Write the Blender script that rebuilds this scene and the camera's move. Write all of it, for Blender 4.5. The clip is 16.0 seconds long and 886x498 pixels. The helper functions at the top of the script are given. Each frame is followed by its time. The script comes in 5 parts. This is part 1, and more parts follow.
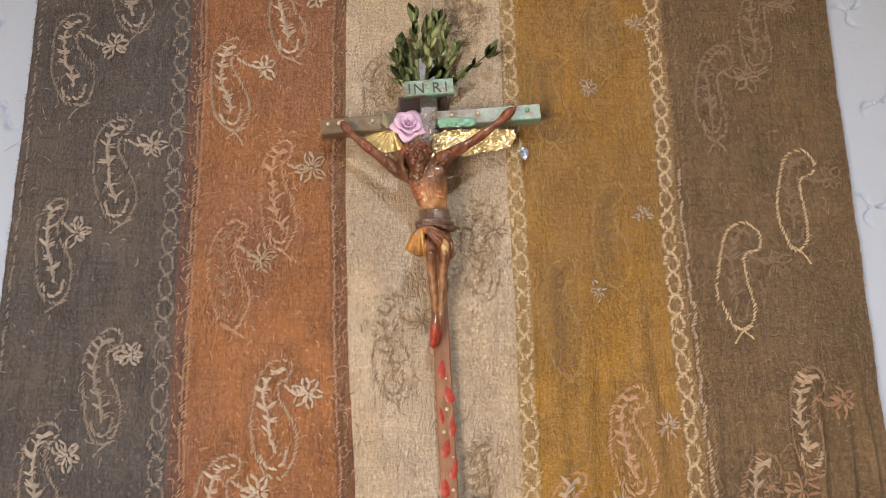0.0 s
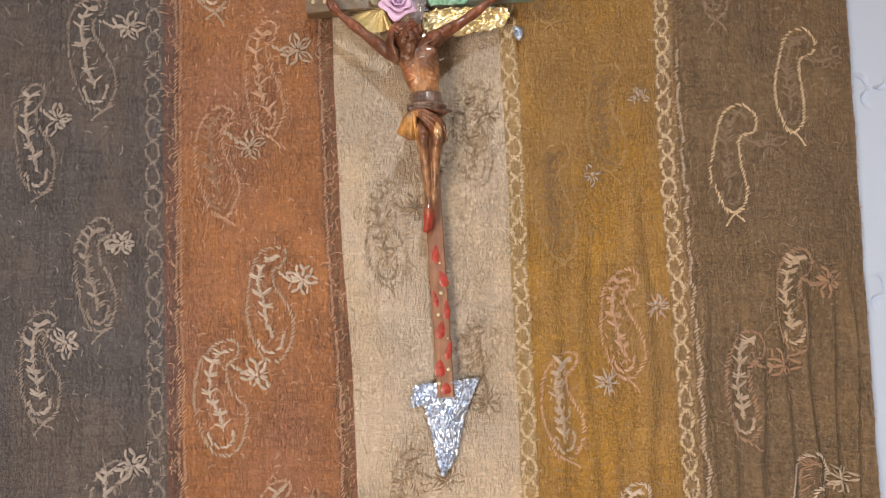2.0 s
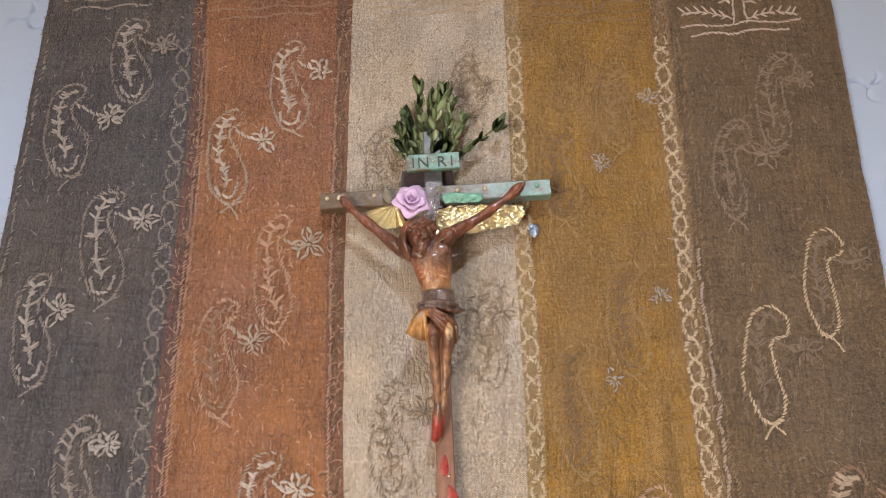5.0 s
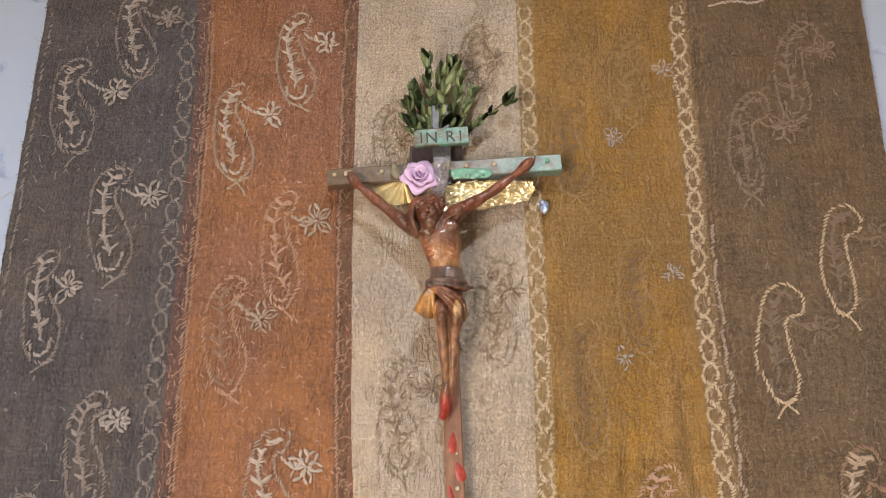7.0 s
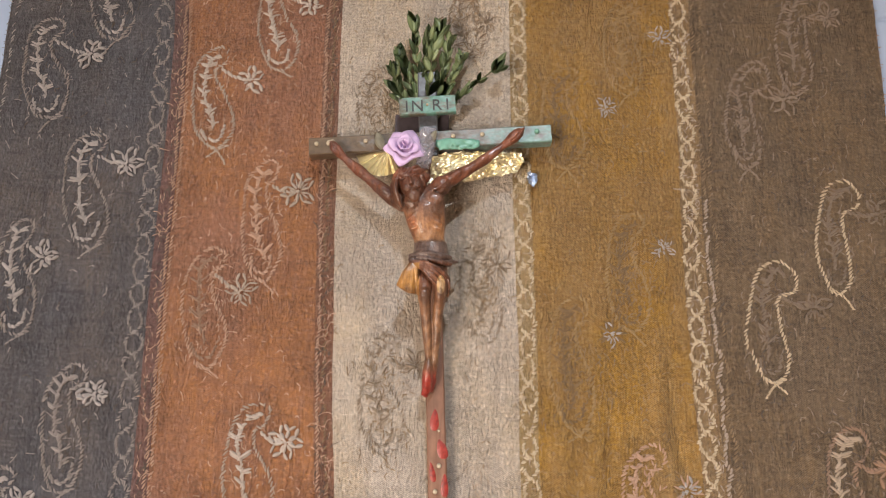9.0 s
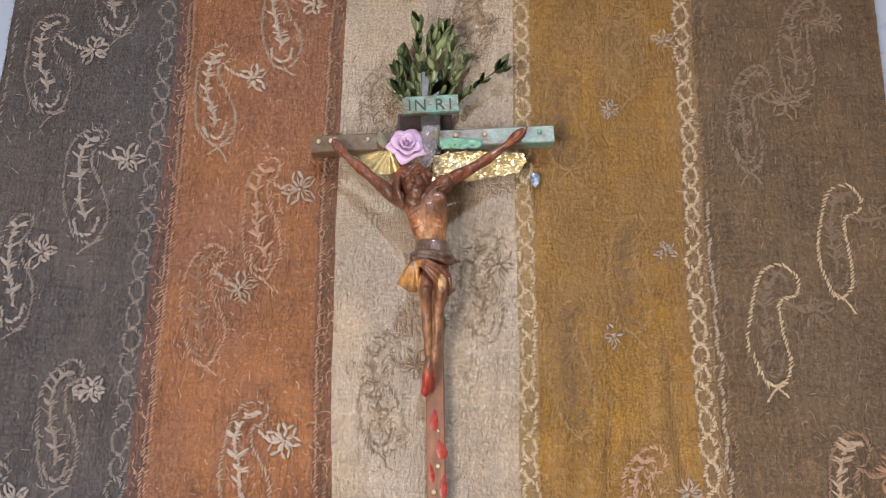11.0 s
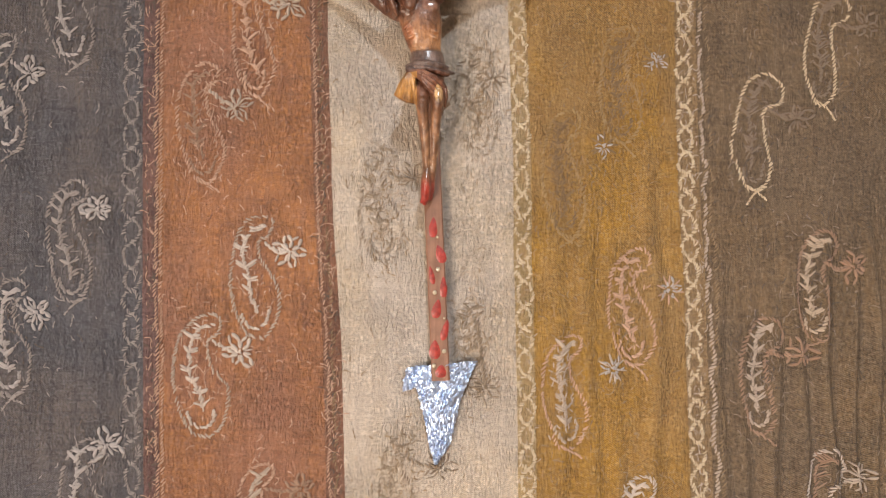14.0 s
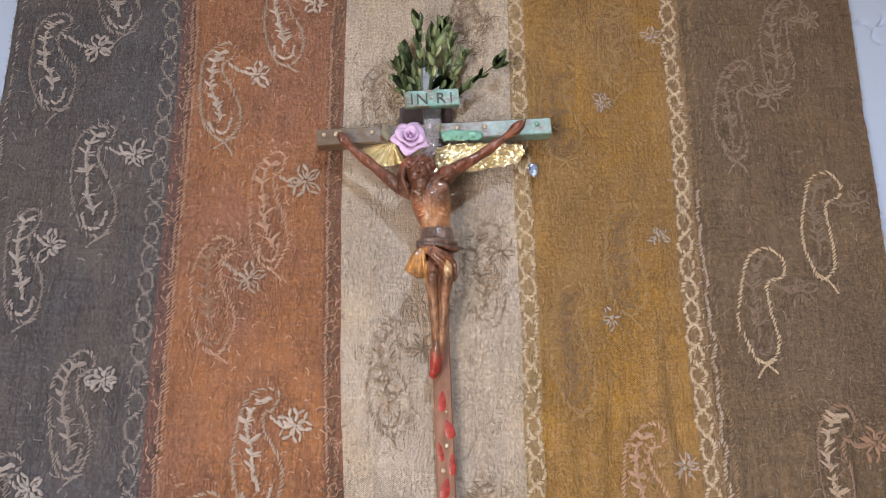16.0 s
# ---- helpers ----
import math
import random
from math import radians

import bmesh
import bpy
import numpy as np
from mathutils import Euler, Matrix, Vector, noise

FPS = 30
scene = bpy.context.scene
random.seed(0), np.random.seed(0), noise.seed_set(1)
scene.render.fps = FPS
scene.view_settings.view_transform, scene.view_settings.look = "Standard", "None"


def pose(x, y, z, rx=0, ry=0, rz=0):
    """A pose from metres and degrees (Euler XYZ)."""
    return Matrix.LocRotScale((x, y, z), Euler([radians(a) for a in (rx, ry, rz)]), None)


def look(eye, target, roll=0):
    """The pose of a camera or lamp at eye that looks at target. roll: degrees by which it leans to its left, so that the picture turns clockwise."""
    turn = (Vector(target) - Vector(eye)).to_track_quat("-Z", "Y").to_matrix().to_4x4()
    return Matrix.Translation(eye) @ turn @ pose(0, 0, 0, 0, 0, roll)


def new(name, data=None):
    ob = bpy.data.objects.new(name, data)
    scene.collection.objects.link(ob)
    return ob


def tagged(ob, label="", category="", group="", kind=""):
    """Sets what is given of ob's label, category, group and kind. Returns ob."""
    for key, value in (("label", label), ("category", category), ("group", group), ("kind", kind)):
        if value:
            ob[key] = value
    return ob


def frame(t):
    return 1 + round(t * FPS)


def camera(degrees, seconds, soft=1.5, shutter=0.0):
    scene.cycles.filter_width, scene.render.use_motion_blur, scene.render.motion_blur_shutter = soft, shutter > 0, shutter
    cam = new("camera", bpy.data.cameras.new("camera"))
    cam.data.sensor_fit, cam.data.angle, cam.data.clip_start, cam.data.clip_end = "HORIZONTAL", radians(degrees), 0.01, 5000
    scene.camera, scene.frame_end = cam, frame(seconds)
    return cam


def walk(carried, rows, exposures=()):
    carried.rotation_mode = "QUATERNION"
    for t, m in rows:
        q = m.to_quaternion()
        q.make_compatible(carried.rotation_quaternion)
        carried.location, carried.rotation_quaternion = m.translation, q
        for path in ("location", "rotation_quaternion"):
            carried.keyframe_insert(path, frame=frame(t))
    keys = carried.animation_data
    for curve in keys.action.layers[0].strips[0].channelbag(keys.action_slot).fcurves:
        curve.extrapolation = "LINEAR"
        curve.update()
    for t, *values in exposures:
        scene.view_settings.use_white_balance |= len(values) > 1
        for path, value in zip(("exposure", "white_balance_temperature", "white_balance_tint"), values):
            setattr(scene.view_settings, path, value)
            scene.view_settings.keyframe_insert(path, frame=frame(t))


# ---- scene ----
# seconds, stops, kelvin and tint: the clip's camera drifts a little in brightness and white balance
EXPOSURES = ((0.0, -0.08, 7200, 10), (1.5, -0.07, 7200, 10), (2.5, -0.12, 6500, 10), (3.5, -0.13, 6150, 10), (6.0, -0.10, 6480, 10), (7.5, -0.11, 6600, 10),
             (9.0, -0.11, 6350, 10), (12.0, -0.03, 6130, 10), (13.0, 0.0, 6350, 10), (14.0, 0.02, 6420, 10), (15.0, -0.02, 5880, 10), (16.0, -0.07, 5900, 10))
LENS = 65.35
cam = camera(LENS, 16.0, soft=1.1)
PATH = [
    (0, (-0.0031, -0.0073, 1.3736), (0.0030, 1.9433, 1.8153), -0.69),
    (0.5, (-0.0101, 0.0001, 1.3592), (0.0178, 1.9696, 1.7060), -0.78),
    (1, (-0.0108, -0.0038, 1.3426), (0.0279, 1.9740, 1.6371), -1.07),
    (1.5, (-0.0110, 0.0007, 1.3327), (0.0328, 1.9962, 1.4606), -1.40),
    (2, (-0.0099, 0.0006, 1.3562), (0.0309, 1.9931, 1.5240), -1.41),
    (2.5, (-0.0167, 0.0046, 1.3687), (0.0250, 1.9752, 1.7078), -1.19),
    (3, (-0.0149, -0.0084, 1.3781), (0.0072, 1.9140, 1.9291), -0.67),
    (3.5, (-0.0130, -0.0011, 1.3863), (0.0009, 1.8901, 2.0369), -0.47),
    (3.7, (-0.0100, 0.0058, 1.3881), (0.0010, 1.9012, 2.0263), -0.44),
    (6, (0.0008, 0.0324, 1.4053), (-0.0397, 1.9339, 2.0239), 0.34),
    (6.5, (0.0017, 0.0306, 1.4042), (-0.0518, 1.9334, 2.0180), 0.42),
    (7, (0.0048, 0.0374, 1.4060), (-0.0484, 1.9605, 1.9526), 0.30),
    (7.5, (0.0101, 0.0333, 1.4119), (-0.0524, 1.9666, 1.9202), 0.39),
    (8, (0.0157, 0.0400, 1.4123), (-0.0454, 1.9808, 1.8914), 0.42),
    (8.5, (0.0201, 0.0518, 1.4121), (-0.0335, 2.0017, 1.8536), 0.47),
    (9, (0.0174, 0.0532, 1.4189), (-0.0323, 2.0020, 1.8658), 0.86),
    (9.5, (0.0186, 0.0599, 1.4183), (-0.0267, 2.0082, 1.8678), 1.41),
    (12, (0.0089, 0.0495, 1.3989), (-0.0328, 1.9888, 1.8864), 1.43),
    (12.5, (0.0065, 0.0432, 1.3917), (-0.0196, 1.9933, 1.8347), 0.91),
    (13, (0.0038, 0.0428, 1.3820), (0.0023, 2.0175, 1.6990), 0.49),
    (13.5, (0.0003, 0.0485, 1.3717), (0.0140, 2.0415, 1.5391), 0.24),
    (14, (-0.0046, 0.0468, 1.3570), (0.0276, 2.0440, 1.4574), -0.03),
    (14.5, (-0.0041, 0.0444, 1.3549), (0.0441, 2.0410, 1.4612), -0.34),
    (15, (-0.0095, 0.0400, 1.3676), (0.0436, 2.0176, 1.6610), -0.54),
    (15.5, (-0.0120, 0.0427, 1.3784), (0.0320, 1.9870, 1.8450), -0.33),
    (16, (-0.0114, 0.0406, 1.3858), (0.0145, 1.9772, 1.8848), 0.19),
]
walk(cam, [(t, look(eye, target, roll)) for t, eye, target, roll in PATH], exposures=EXPOSURES)

# ---------------------------------------------------------------- light
world = bpy.data.worlds.new("sky")
scene.world = world
world.use_nodes = True
sky = world.node_tree.nodes.new("ShaderNodeTexSky")
sky.sky_type, sky.sun_disc = "NISHITA", False
sky.sun_elevation, sky.sun_rotation = radians(35), radians(200)
world.node_tree.links.new(sky.outputs["Color"], world.node_tree.nodes["Background"].inputs["Color"])
world.node_tree.nodes["Background"].inputs["Strength"].default_value = 0.1


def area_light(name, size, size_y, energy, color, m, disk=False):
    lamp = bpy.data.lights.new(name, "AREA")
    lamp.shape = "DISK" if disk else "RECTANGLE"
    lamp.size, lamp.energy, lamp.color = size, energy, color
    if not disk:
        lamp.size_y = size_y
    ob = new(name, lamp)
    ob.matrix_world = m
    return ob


lamp = bpy.data.lights.new("ceiling_spot_light", "SPOT")
lamp.energy, lamp.color, lamp.shadow_soft_size = 194.0, (0.86, 0.93, 1.0), 0.035
lamp.spot_size, lamp.spot_blend = radians(45), 1.0
new("ceiling_spot_light", lamp).matrix_world = look((0.28, -1.55, 3.05), (-0.10, 0.69, 0.88))
# Warm fill added low on the left; no window is known there.
area_light("low_warm_fill", 1.0, 1.1, 70.0, (1.0, 0.85, 0.70), look((-0.98, -1.1, 0.68), (0.0, -0.35, 0.80)))


# ---------------------------------------------------------------- materials
class Mat:
    """A node material with short ways to add nodes."""

    def __init__(self, name, rough=0.6, metal=0.0, coat=0.0, sheen=0.0, spec=0.5):
        self.m = bpy.data.materials.new(name)
        self.m.use_nodes = True
        self.t = self.m.node_tree
        self.b = self.t.nodes["Principled BSDF"]
        self.b.inputs["Roughness"].default_value = rough
        self.b.inputs["Metallic"].default_value = metal
        self.b.inputs["Coat Weight"].default_value = coat
        self.b.inputs["Coat Roughness"].default_value = 0.15
        self.b.inputs["Sheen Weight"].default_value = sheen
        self.b.inputs["Specular IOR Level"].default_value = spec
        self.coord = self.n("ShaderNodeTexCoord").outputs["Object"]

    def n(self, kind, **values):
        node = self.t.nodes.new(kind)
        for key, value in values.items():
            node.inputs[key.replace("_", " ")].default_value = value
        return node

    def link(self, a, b):
        self.t.links.new(a, b)

    def stretch(self, sx, sy, sz):
        node = self.n("ShaderNodeMapping", Scale=(sx, sy, sz))
        self.link(self.coord, node.inputs["Vector"])
        return node.outputs["Vector"]

    def slope(self, rise, column=0.0):
        """Coordinates whose z climbs along x, for slanted ribs; with a column width, up and down in turn."""
        sep, put = self.n("ShaderNodeSeparateXYZ"), self.n("ShaderNodeCombineXYZ")
        self.link(self.coord, sep.inputs[0])
        self.link(sep.outputs[0], put.inputs[0])
        along = self.math("PINGPONG", sep.outputs[0], column) if column else sep.outputs[0]
        self.link(self.math("ADD", sep.outputs[2], self.math("MULTIPLY", along, rise)), put.inputs[2])
        return put.outputs[0]

    def noise(self, scale, detail=3.0, vector=None, rough=0.55):
        node = self.n("ShaderNodeTexNoise", Scale=scale, Detail=detail, Roughness=rough)
        self.link(vector or self.coord, node.inputs["Vector"])
        return node.outputs["Fac"]

    def wave(self, scale, direction, distort=2.0, vector=None):
        node = self.n("ShaderNodeTexWave", Scale=scale, Distortion=distort, Detail=2.0, Detail_Scale=0.8)
        node.wave_type, node.bands_direction = "BANDS", direction
        self.link(vector or self.coord, node.inputs["Vector"])
        return node.outputs["Fac"]

    def ramp(self, fac, stops):
        node = self.n("ShaderNodeValToRGB")
        while len(node.color_ramp.elements) < len(stops):
            node.color_ramp.elements.new(0.5)
        for e, (at, c) in zip(node.color_ramp.elements, stops):
            e.position, e.color = at, (*c, 1.0)
        self.link(fac, node.inputs["Fac"])
        return node.outputs["Color"]

    def mix(self, fac, a, b, kind="MIX"):
        node = self.n("ShaderNodeMix")
        node.data_type, node.blend_type = "RGBA", kind
        if isinstance(fac, float):
            node.inputs[0].default_value = fac
        else:
            self.link(fac, node.inputs[0])
        for slot, value in ((6, a), (7, b)):
            if isinstance(value, tuple):
                node.inputs[slot].default_value = (*value, 1.0)
            else:
                self.link(value, node.inputs[slot])
        return node.outputs[2]

    def math(self, op, a, b=0.0):
        node = self.n("ShaderNodeMath")
        node.operation = op
        for slot, value in ((0, a), (1, b)):
            if isinstance(value, float):
                node.inputs[slot].default_value = value
            else:
                self.link(value, node.inputs[slot])
        return node.outputs[0]

    def bump(self, height, distance, strength=1.0):
        node = self.n("ShaderNodeBump", Strength=strength, Distance=distance)
        self.link(height, node.inputs["Height"])
        self.link(node.outputs["Normal"], self.b.inputs["Normal"])
        return self

    def color(self, value):
        if isinstance(value, tuple):
            self.b.inputs["Base Color"].default_value = (*value, 1.0)
        else:
            self.link(value, self.b.inputs["Base Color"])
        return self


def fabric(name, base, alt, dark, pale, relief=0.0052, coarse=0.9, column=0.0):
    """Loosely woven wool: blotches of dye, streaks, pale warp and weft fibres, twill, fuzz and crinkled yarn."""
    k = Mat(name, rough=0.95, sheen=0.08, spec=0.10)
    streak = k.noise(1.0, 4, k.stretch(150, 150, 14), 0.65)
    weft = k.noise(1.0, 4, k.stretch(22, 22, 210), 0.65)
    blotch = k.noise(9, 5, k.stretch(1.3, 1.0, 0.8), 0.62)
    fuzz = k.noise(480, 3, rough=0.75)
    up = k.noise(1.0, 2, k.stretch(800, 800, 130))
    across = k.noise(1.0, 2, k.stretch(150, 150, 760))
    twill = k.wave(184, "Z", 3.0, k.slope(-0.72, column))
    n = k.noise(150, 3, k.stretch(1.25, 1.0, 0.8), 0.6)
    curl = k.math("SUBTRACT", 1.0, k.math("MULTIPLY", k.math("ABSOLUTE", k.math("SUBTRACT", n, 0.5)), 7.0))
    patch = k.ramp(k.noise(24, 3), [(0.36, (0.2, 0.2, 0.2)), (0.62, (1, 1, 1))])
    curl = k.math("MULTIPLY", k.ramp(curl, [(0.0, (0, 0, 0)), (1.0, (1, 1, 1))]), patch)
    c = k.mix(k.ramp(blotch, [(0.40, (0, 0, 0)), (0.60, (1, 1, 1))]), base, alt)
    c = k.mix(k.math("MULTIPLY", k.ramp(streak, [(0.46, (0, 0, 0)), (0.68, (1, 1, 1))]), 0.70), c, dark)
    c = k.mix(k.math("MULTIPLY", k.ramp(weft, [(0.50, (0, 0, 0)), (0.70, (1, 1, 1))]), 0.70), c, dark)
    c = k.mix(k.math("MULTIPLY", curl, 0.30), c, dark)
    c = k.mix(k.math("MULTIPLY", k.ramp(up, [(0.54, (0, 0, 0)), (0.66, (1, 1, 1))]), 0.55), c, pale)
    c = k.mix(k.math("MULTIPLY", k.ramp(across, [(0.54, (0, 0, 0)), (0.66, (1, 1, 1))]), 0.55), c, pale)
    grain = k.math("ADD", k.math("MULTIPLY", fuzz, 0.84), k.math("MULTIPLY", twill, 0.19))
    c = k.mix(coarse, c, k.ramp(grain, [(0.29, (0.24, 0.24, 0.24)), (0.49, (1.0, 1.0, 1.0)), (0.72, (1.7, 1.7, 1.7))]), "MULTIPLY")
    k.color(c)
    h = k.math("ADD", k.math("MULTIPLY", twill, 0.14), k.math("MULTIPLY", fuzz, 0.60))
    h = k.math("ADD", h, k.math("MULTIPLY", curl, 0.75))
    h = k.math("ADD", h, k.math("MULTIPLY", k.math("ADD", up, across), 0.25))
    h = k.math("ADD", h, k.math("MULTIPLY", k.math("ADD", streak, weft), 0.55))
    return k.bump(h, relief, 0.95).m


FABRICS = {
    "gray": fabric("charcoal_wool", (0.112, 0.110, 0.126), (0.158, 0.134, 0.128), (0.064, 0.060, 0.069), (0.195, 0.187, 0.203)),
    "plum": fabric("plum_wool", (0.17, 0.098, 0.092), (0.23, 0.118, 0.092), (0.10, 0.060, 0.062), (0.30, 0.19, 0.175)),
    "orange": fabric("rust_orange_wool", (0.350, 0.170, 0.108), (0.430, 0.192, 0.078), (0.230, 0.103, 0.062), (0.48, 0.28, 0.20), 0.0052, 0.9, 0.0046),
    "rust": fabric("dark_rust_wool", (0.25, 0.128, 0.088), (0.30, 0.14, 0.085), (0.145, 0.076, 0.056), (0.40, 0.255, 0.19)),
    "cream": fabric("cream_wool", (0.555, 0.485, 0.425), (0.58, 0.475, 0.355), (0.42, 0.35, 0.290), (0.70, 0.625, 0.55), 0.0044, 0.80, 0.0036),
    "straw": fabric("straw_wool", (0.42, 0.30, 0.16), (0.45, 0.315, 0.15), (0.29, 0.20, 0.10), (0.56, 0.44, 0.29)),
    "mustard": fabric("mustard_wool", (0.360, 0.220, 0.088), (0.415, 0.230, 0.044), (0.255, 0.140, 0.045), (0.47, 0.32, 0.150), 0.0052, 0.9),
    "tan": fabric("tan_wool", (0.31, 0.205, 0.11), (0.35, 0.225, 0.11), (0.19, 0.122, 0.07), (0.44, 0.33, 0.215)),
    "taupe": fabric("taupe_wool", (0.197, 0.142, 0.094), (0.223, 0.150, 0.085), (0.116, 0.081, 0.055), (0.30, 0.23, 0.162)),
}


def thread(name, color, pale):
    k = Mat(name, rough=0.7, sheen=0.2, spec=0.3)
    k.color(k.mix(k.n("ShaderNodeNewGeometry").outputs["Random Per Island"], color, pale))
    return k.bump(k.wave(900, "DIAGONAL", 1.0), 0.0003).m


THREADS = {
    "b": thread("bright_cream_thread", (0.57, 0.475, 0.415), (0.75, 0.65, 0.58)),
    "m": thread("pale_tan_thread", (0.47, 0.37, 0.295), (0.63, 0.52, 0.43)),
    "g": thread("pale_gray_thread", (0.44, 0.40, 0.39), (0.61, 0.555, 0.54)),
    "o": thread("orange_tan_thread", (0.53, 0.32, 0.22), (0.71, 0.475, 0.345)),
    "y": thread("golden_thread", (0.38, 0.225, 0.09), (0.47, 0.29, 0.13)),
    "d": thread("dull_brown_thread", (0.25, 0.160, 0.08), (0.40, 0.27, 0.145)),
    "v": thread("umber_thread", (0.20, 0.118, 0.048), (0.34, 0.215, 0.095)),
    "q": thread("dull_gold_thread", (0.36, 0.225, 0.085), (0.50, 0.335, 0.15)),
    "h": thread("faded_taupe_thread", (0.28, 0.205, 0.150), (0.38, 0.29, 0.222)),
    "u": thread("dim_taupe_thread", (0.235, 0.17, 0.12), (0.31, 0.235, 0.17)),
    "s": thread("straw_thread", (0.64, 0.50, 0.32), (0.81, 0.69, 0.51)),
    "n": thread("dark_brown_yarn", (0.085, 0.062, 0.05), (0.15, 0.105, 0.08)),
    "r": thread("rust_yarn", (0.20, 0.075, 0.040), (0.30, 0.12, 0.065)),
    "c": thread("dim_tan_thread", (0.32, 0.278, 0.262), (0.46, 0.405, 0.385)),
    "k": thread("brown_gray_thread", (0.48, 0.37, 0.27), (0.63, 0.50, 0.38)),
    "e": thread("faded_umber_thread", (0.235, 0.165, 0.105), (0.42, 0.32, 0.23)),
    "t": thread("rosy_taupe_thread", (0.35, 0.21, 0.135), (0.45, 0.29, 0.20)),
}


def wood(name, a, b, rough=0.45, coat=0.1, grain=(260, 260, 18)):
    k = Mat(name, rough=rough, coat=coat)
    g = k.noise(1.0, 4, k.stretch(*grain))
    wear = k.noise(90, 4)
    c = k.mix(k.ramp(g, [(0.35, (0, 0, 0)), (0.7, (1, 1, 1))]), a, b)
    c = k.mix(0.6, c, k.ramp(wear, [(0.3, (0.6, 0.6, 0.6)), (0.7, (1.15, 1.15, 1.15))]), "MULTIPLY")
    k.color(c)
    return k.bump(g, 0.0004).m


def patina(name, woody, teal, pale, low, high, at, run):
    """Worn turquoise paint over grey wood; the paint thickens along x from `at` over `run`."""
    k = Mat(name, rough=0.35, coat=0.35)
    g = k.noise(55, 5, k.stretch(1.0, 1.0, 1.8), 0.65)
    sep = k.n("ShaderNodeSeparateXYZ")
    k.link(k.coord, sep.inputs[0])
    along = k.math("DIVIDE", k.math("SUBTRACT", sep.outputs[0], at), run)
    fac = k.math("ADD", g, along)
    c = k.ramp(fac, [(low, woody), (0.5 * (low + high), pale), (high, teal)])
    k.color(k.mix(0.7, c, k.ramp(k.noise(240, 4), [(0.3, (0.55, 0.55, 0.55)), (0.7, (1.15, 1.15, 1.15))]), "MULTIPLY"))
    return k.bump(g, 0.0008).m


def plain(name, color, rough=0.5, metal=0.0, coat=0.0, vary=0.25, scale=160, relief=0.0004):
    k = Mat(name, rough=rough, metal=metal, coat=coat)
    f = k.noise(scale, 4)
    lo, hi = 1 - vary, 1 + vary * 0.6
    k.color(k.mix(1.0, color, k.ramp(f, [(0.3, (lo, lo, lo)), (0.7, (hi, hi, hi))]), "MULTIPLY"))
    return k.bump(f, relief).m


POST_WOOD = wood("red_brown_post_wood", (0.20, 0.095, 0.060), (0.27, 0.14, 0.09), 0.5, 0.05)
BAR_PAINT = patina("worn_turquoise_bar", (0.15, 0.105, 0.068), (0.18, 0.31, 0.28), (0.21, 0.205, 0.195), 0.45, 0.76, -0.01, 0.46)
POST_PAINT = patina("worn_blue_grey_post", (0.085, 0.085, 0.095), (0.16, 0.30, 0.29), (0.13, 0.14, 0.165), 0.36, 0.72, -0.02, 2.0)
PLAQUE_PAINT = patina("worn_turquoise_plaque", (0.115, 0.092, 0.06), (0.12, 0.27, 0.215), (0.15, 0.185, 0.145), 0.40, 0.58, -0.02, 0.6)
DARK = plain("dark_carved_paint", (0.035, 0.032, 0.028), 0.5)
RED = plain("glossy_red_paint", (0.30, 0.030, 0.022), 0.42, coat=0.12, vary=0.45, scale=300)
PEARL = plain("pearl_bead_glass", (0.50, 0.42, 0.31), 0.12, coat=0.8, vary=0.25, scale=500)
BACKING = plain("dark_purple_backing", (0.055, 0.040, 0.048), 0.6)
ALU = plain("crumpled_aluminium", (0.46, 0.56, 0.76), 0.42, metal=1.0, vary=0.12, scale=200, relief=0.0007)
GOLD = plain("crumpled_gold_foil", (0.95, 0.87, 0.62), 0.38, metal=1.0, vary=0.12, scale=260, relief=0.0007)
ROSE = plain("lavender_petal", (0.66, 0.47, 0.72), 0.5, vary=0.12, scale=90)
SILK = plain("pale_silk_leaf", (0.42, 0.40, 0.32), 0.5)
TEAL = plain("turquoise_ribbon_cloth", (0.17, 0.385, 0.30), 0.35, coat=0.2)
STEM = plain("olive_stem", (0.13, 0.12, 0.05), 0.6)
QUILT = Mat("white_quilted_cotton", rough=0.85, sheen=0.1, spec=0.2)
QUILT.color(QUILT.mix(QUILT.noise(6, 4), (0.385, 0.48, 0.67), (0.42, 0.515, 0.70)))
QUILT = QUILT.bump(QUILT.math("ADD", QUILT.noise(900, 2), QUILT.math("MULTIPLY", QUILT.noise(60, 3), 1.2)), 0.0008, 0.5).m
PLASTER = plain("pale_wall_plaster", (0.70, 0.67, 0.62), 0.9, vary=0.08, scale=14)
FLOOR = wood("brown_floor_boards", (0.24, 0.13, 0.07), (0.33, 0.19, 0.10), 0.5, 0.1, (3, 40, 40))
CEILING = plain("white_ceiling_paint", (0.78, 0.77, 0.74), 0.9, vary=0.05, scale=10)

LEAF = Mat("glossy_green_leaf", rough=0.38, coat=0.15)
LEAF.color(LEAF.mix(LEAF.n("ShaderNodeObjectInfo").outputs["Random"], (0.075, 0.118, 0.045), (0.27, 0.325, 0.16)))
LEAF = LEAF.bump(LEAF.noise(400, 3), 0.0004).m

FILM = Mat("clear_cellophane", rough=0.12)
FILM.b.inputs["Transmission Weight"].default_value = 0.75
FILM.color((0.72, 0.70, 0.80))
FILM = FILM.bump(FILM.noise(200, 3), 0.001).m

